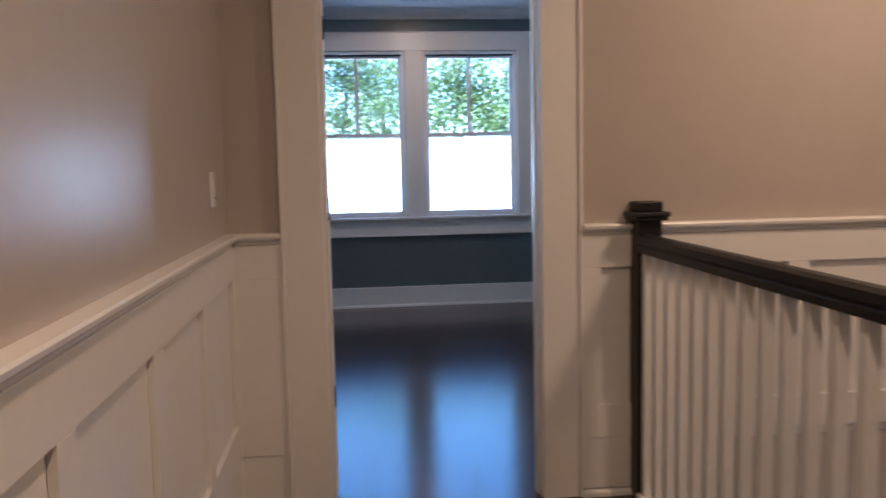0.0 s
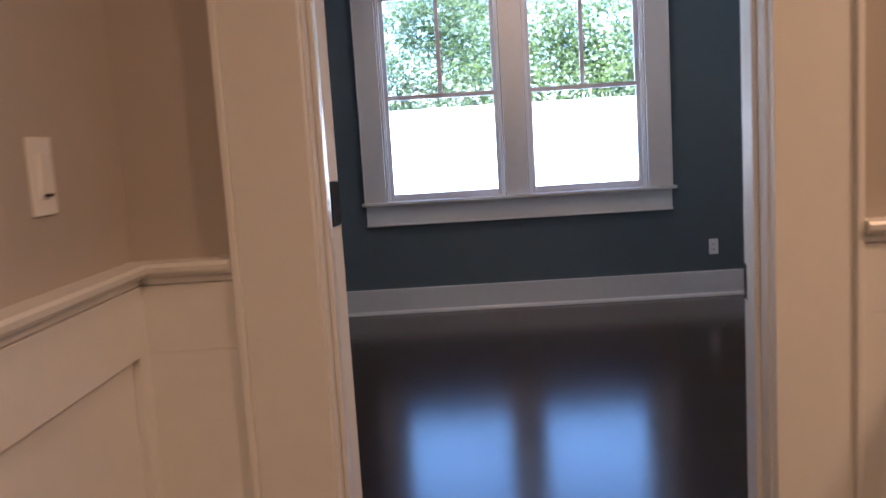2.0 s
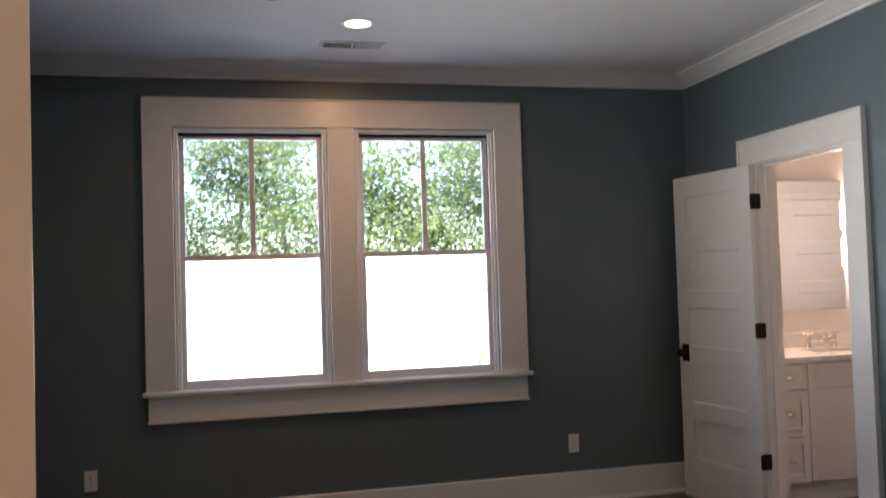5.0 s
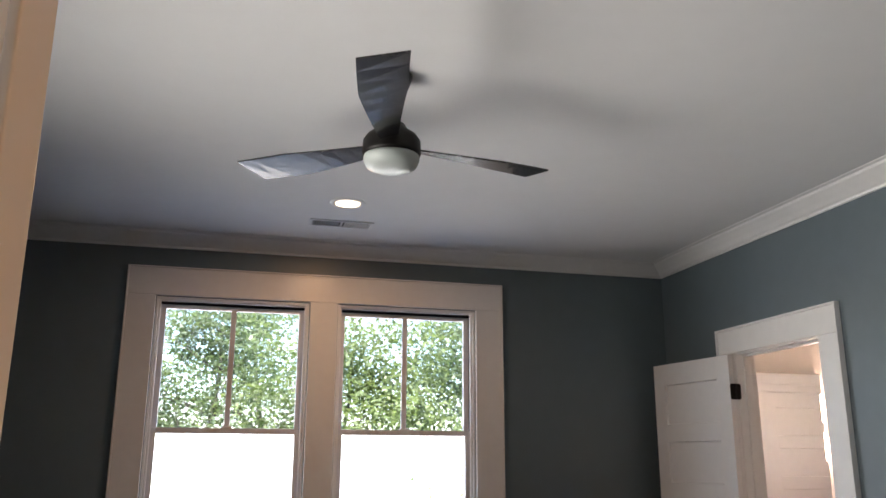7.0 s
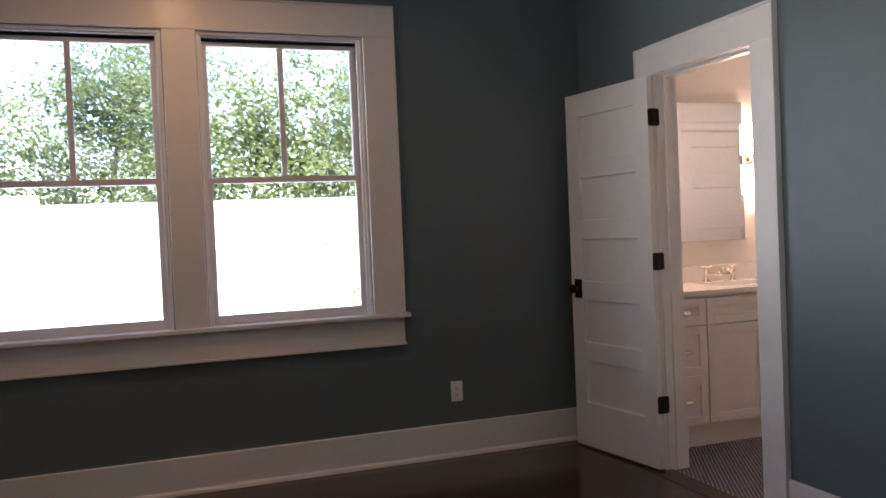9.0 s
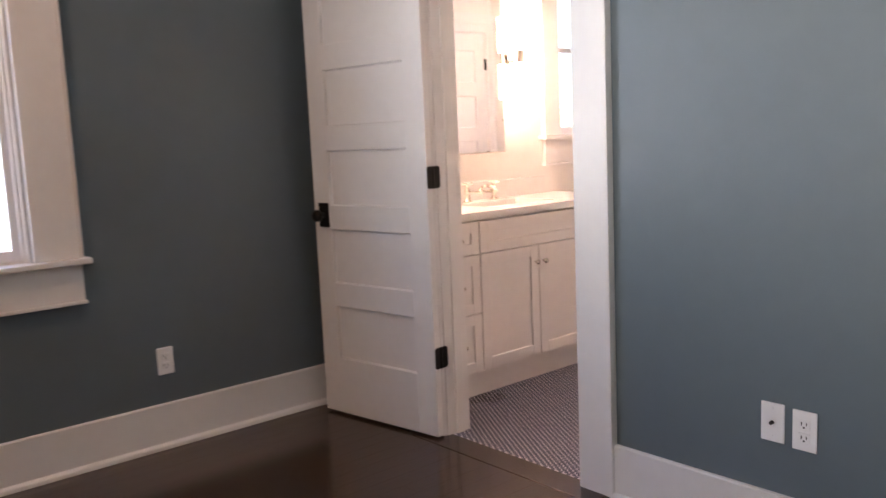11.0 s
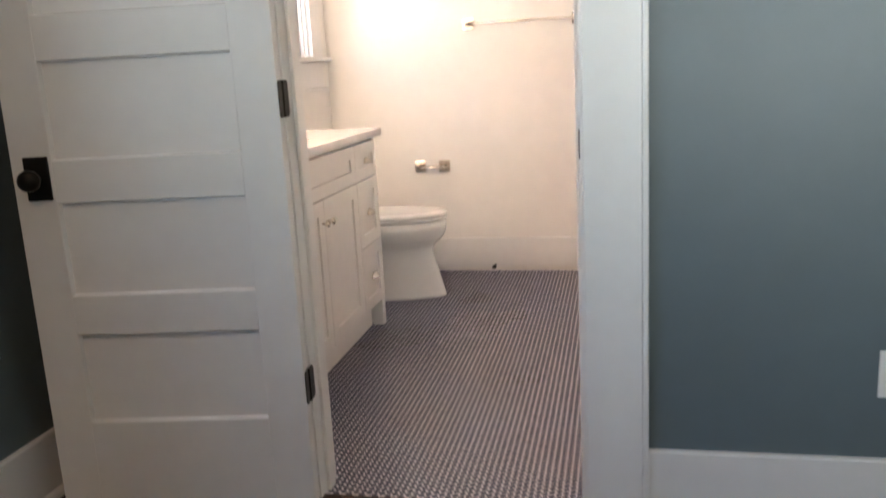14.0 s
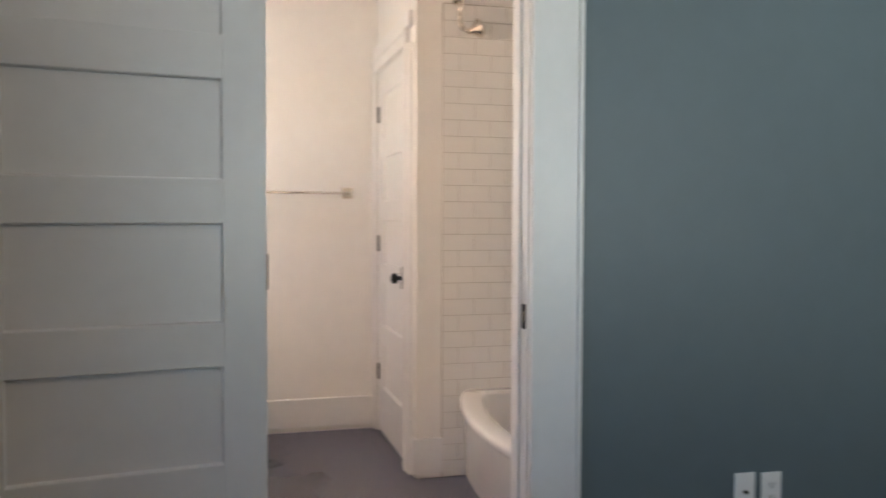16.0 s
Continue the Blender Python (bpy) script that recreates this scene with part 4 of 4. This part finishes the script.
# ---- outdoors ----
solid("ground", boxes((-150, 150, 3.44, 400, -0.62, -0.5), (-150, 150, -150, -1.71, -0.62, -0.5), (-150, -0.54, -1.71, 3.44, -0.62, -0.5), (2.91, 150, -1.71, 3.44, -0.62, -0.5)), GRASS, "pale sunlit concrete yard behind the house", "ground")
FSTEP = -1.0                             # where the fence top steps down
fence = thing("fence", (0, 17.0, -0.5), "tall white painted board fence in bright sun", "fence")
for k in range(56):
    x = -13 + k * 0.48
    h = 2.53 if x < FSTEP else 2.39
    part("board", boxes((x, x + 0.47, -0.012, 0.012, 0.02, h)), FENCE, fence)
for k in range(12):
    x = -13 + k * 2.4
    part("post", boxes((x - 0.05, x + 0.05, 0.013, 0.11, -0.1, 2.30)), FENCE, fence)


def tree(x, y, h, spread, low, leaves, label, material, seed, base=-0.5):
    rnd = random.Random(seed)
    root = thing("tree", (x, y, base), label, "tree")
    limbs = []
    crown_top = 0.235 * (y - 3) + 1.5 - base          # crowns thin out evenly towards their tops
    bm = bmesh.new()
    top = Vector((rnd.uniform(-0.3, 0.3), rnd.uniform(-0.3, 0.3), h * 0.8))
    prev, rad = Vector((0, 0, -0.1)), 0.06 + h * 0.010
    for k in range(1, 6):
        p = top * (k / 5) + Vector((rnd.uniform(-0.15, 0.15), rnd.uniform(-0.15, 0.15), 0))
        rod(bm, prev, p, rad, rad * 0.78, 10)
        prev, rad = p, rad * 0.78
        if k >= 2 or low < 1.5:
            for j in range(4):
                a = rnd.uniform(0, 2 * math.pi)
                ln = spread * rnd.uniform(0.5, 1.0) * (1.1 - 0.12 * k)
                q = p + Vector((math.cos(a) * ln * 0.55, math.sin(a) * ln * 0.55, ln * rnd.uniform(0.1, 0.45)))
                e = q + Vector((math.cos(a + 0.4) * ln * 0.45, math.sin(a + 0.4) * ln * 0.45, ln * rnd.uniform(-0.1, 0.3)))
                rod(bm, p, q, rad * 0.55, rad * 0.3, 7)
                rod(bm, q, e, rad * 0.3, rad * 0.1, 6)
                limbs += [q, e, (q + e) / 2, (p + q) / 2]
    part("trunk", bm, BARK, root)
    if leaves:
        verts, faces = [], []
        clumps = []
        for q in limbs:
            for j in range(3):
                clumps.append((q + Vector((rnd.gauss(0, 0.5), rnd.gauss(0, 0.5), rnd.gauss(0, 0.4))), rnd.uniform(0.25, 0.7)))
        for k in range(leaves):
            c, s = clumps[rnd.randrange(len(clumps))]
            p = c + Vector((rnd.gauss(0, s * 0.6), rnd.gauss(0, s * 0.6), rnd.gauss(0, s * 0.42)))
            if p.z < low or p.z > c.z * 0.25 + 0.75 * crown_top:
                continue
            d = Vector((rnd.gauss(0, 1), rnd.gauss(0, 1), rnd.gauss(0, 0.5) - 0.4)).normalized()
            w = d.cross(Vector((rnd.gauss(0, 0.5), rnd.gauss(0, 0.5), 1))).normalized()
            ln = rnd.uniform(0.06, 0.14)
            i = len(verts)
            verts += [p, p + d * ln * 0.5 + w * ln * 0.32, p + d * ln, p + d * ln * 0.5 - w * ln * 0.32]
            faces.append((i, i + 1, i + 2, i + 3))
        me = bpy.data.meshes.new("crown")
        me.from_pydata([tuple(v) for v in verts], [], faces)
        me.materials.append(material)
        cr = new("crown", me)
        cr.parent = root
    return root


for x, y, h, sp, lv, m, sd in ((-3.6, 20.5, 6.8, 3.0, 15000, LEAF, 1), (-0.4, 22.5, 6.0, 3.0, 13000, LEAF2, 2), (2.6, 20.0, 5.0, 2.5, 11000, LEAF, 3), (5.6, 21.5, 5.8, 3.0, 13000, LEAF2, 4), (9.5, 22.0, 6.0, 3.0, 11000, LEAF, 5), (-8.0, 22.0, 6.0, 3.0, 9000, LEAF2, 6), (1.0, 26.0, 8.0, 3.4, 11000, LEAF2, 7), (15.0, 23.0, 6.0, 3.0, 9000, LEAF2, 8)):
    tree(x, y, h, sp, 1.2, int(lv * 1.7), "broad leafy green tree behind the white fence", m, sd)
tree(13.0, 13.0, 6.5, 2.2, 1.0, 0, "bare grey tree with thin branches", BARK, 11)
tree(3.9, 16.3, 1.1, 0.6, 0.1, 500, "small leafy shrub before the white fence", LEAF, 12)
tree(14.6, 14.0, 2.6, 1.2, 0.2, 4000, "low leafy shrub in the yard", LEAF, 13)

# ---- floors, piece by piece ----


def boards(parent, x0, x1, y0, y1, width, seed):
    """Floor boards along x, cut to random lengths; alike boards share a mesh."""
    rnd = random.Random(seed)
    cache = {}
    y = y0
    while y < y1 - 0.005:
        w = min(width, y1 - y)
        x = x0
        first = True
        while x < x1 - 0.01:
            ln = round(rnd.choice((0.9, 1.2, 1.5, 1.8)) * (0.55 if first else 1), 2)
            first = False
            if x1 - x - ln < 0.3:
                ln = round(x1 - x, 3)
            key = (ln, round(w, 3))
            if key not in cache:
                bm = boxes((0.0002, ln - 0.0002, 0.0002, w - 0.0002, -0.018, 0.0), bevel=0.0003)
                me = bpy.data.meshes.new("plank")
                bm.to_mesh(me)
                bm.free()
                me.materials.append(FLOORW)
                cache[key] = me
            ob = new("plank", cache[key])
            ob.location = (x, y, 0)
            ob.parent = parent
            x += ln
        y += w


floor = solid("floor", boxes((XL, XR, YS, YN, -0.12, -0.0185)), FLOORB, "dark walnut-stained hardwood strip floor, glossy", "floor")
boards(floor, XL, XR, YS, YN, 0.083, 3)
part("threshold", boxes((DX0, DX1, HY1 + 0.0, YS, -0.1, -0.0005)), FLOORW, floor)
part("threshold", boxes((XR - 0.10, XR + 0.022, BY0 - 0.12, BY1 + 0.12, -0.01, 0.0018), bevel=0.0008), THRESH, floor, "dark stained board across the doorway")
floor_h = solid("floor_hall", boxes((HX0, 1.10, HY0, HY1, -0.12, -0.0185)), FLOORB, "dark walnut-stained hardwood hall floor", "floor")
boards(floor_h, HX0, 1.215, HY0, HY1, 0.083, 4)

# tub wall tiles
tiles = solid("tub_wall_tiles", boxes((CX - 0.006, CX - 0.0005, TY + 0.001, 6.335, 0.0, 2.225)), GROUT, "white glossy subway tiles with grey grout", "wall tile")
TW, TT = 0.1545, 0.0765
cache = {}
for r in range(29):
    z0 = 0.003 + r * TT
    z1 = min(z0 + TT - 0.0022, 2.223)
    y = 6.333 + (TW / 2 if r % 2 else 0)
    while y > TY + 0.02:
        a, b = max(TY + 0.002, y - TW + 0.0022), min(y, 6.333)
        y -= TW
        if b - a < 0.02 or z1 - z0 < 0.02 or (z1 < TH and b < TF - 0.02):
            continue
        key = (round(b - a, 4), round(z1 - z0, 4))
        if key not in cache:
            bm = boxes((-0.004, 0.0, 0, key[0], 0, key[1]), bevel=0.0012)
            me = bpy.data.meshes.new("tile")
            bm.to_mesh(me)
            bm.free()
            me.materials.append(TILEW)
            cache[key] = me
        ob = new("tile", cache[key])
        ob.location = (CX - 0.0062, a, z0)
        ob.parent = tiles

# bathroom mosaic
floor_b = solid("floor_bath", boxes((XR + 0.0225, BX1, TY, YN, -0.1, -0.0015)), GROUTF, "small dark blue penny-round mosaic with pale grout", "floor")
P, R = 0.0215, 0.0096
SIDES = 10
ring = [(R * math.cos(2 * math.pi * k / SIDES), R * math.sin(2 * math.pi * k / SIDES)) for k in range(SIDES)]
hv = [(x, y, -0.002) for x, y in ring] + [(x * 0.95, y * 0.95, -0.0002) for x, y in ring]
hf = [tuple(range(SIDES, 2 * SIDES))] + [(k, (k + 1) % SIDES, SIDES + (k + 1) % SIDES, SIDES + k) for k in range(SIDES)]
hm = bpy.data.meshes.new("mosaic_tile")
hm.from_pydata(hv, [], hf)
hm.materials.append(TILED)
verts, faces = [], []
count = 0
for i in range(int((YN - 6.2) / (P * 0.866)) + 1):
    y = 6.2 + i * P * 0.866
    for j in range(int((BX1 - XR) / P) + 1):
        x = XR + 0.033 + P * (j + (0.5 if i % 2 else 0))
        if x > BX1 - 0.02 or y > YN - 0.02:
            continue
        if x < BX0 and not (BY0 + 0.008 < y < BY1 - 0.008):
            continue
        if x > CX and y < CY:
            continue
        if y < 6.2 or (x < V1 - 0.05 and y > VY + 0.06) or abs(x - 5.0) < 0.09 and y > 7.5:
            continue
        if x < 3.13 and BY0 < y < BY1 and count < 300:
            ob = new("mosaic_tile", hm)
            ob.location = (x, y, 0)
            ob.parent = floor_b
            count += 1
        else:
            n0 = len(verts)
            verts += [(x + a, y + b, c) for a, b, c in hv]
            faces += [tuple(n0 + k for k in fc) for fc in hf]
me = bpy.data.meshes.new("mosaic_field")
me.from_pydata(verts, [], faces)
me.materials.append(TILED)
field = new("mosaic_field", me)
field.parent = floor_b
field["kind"] = "stuff"
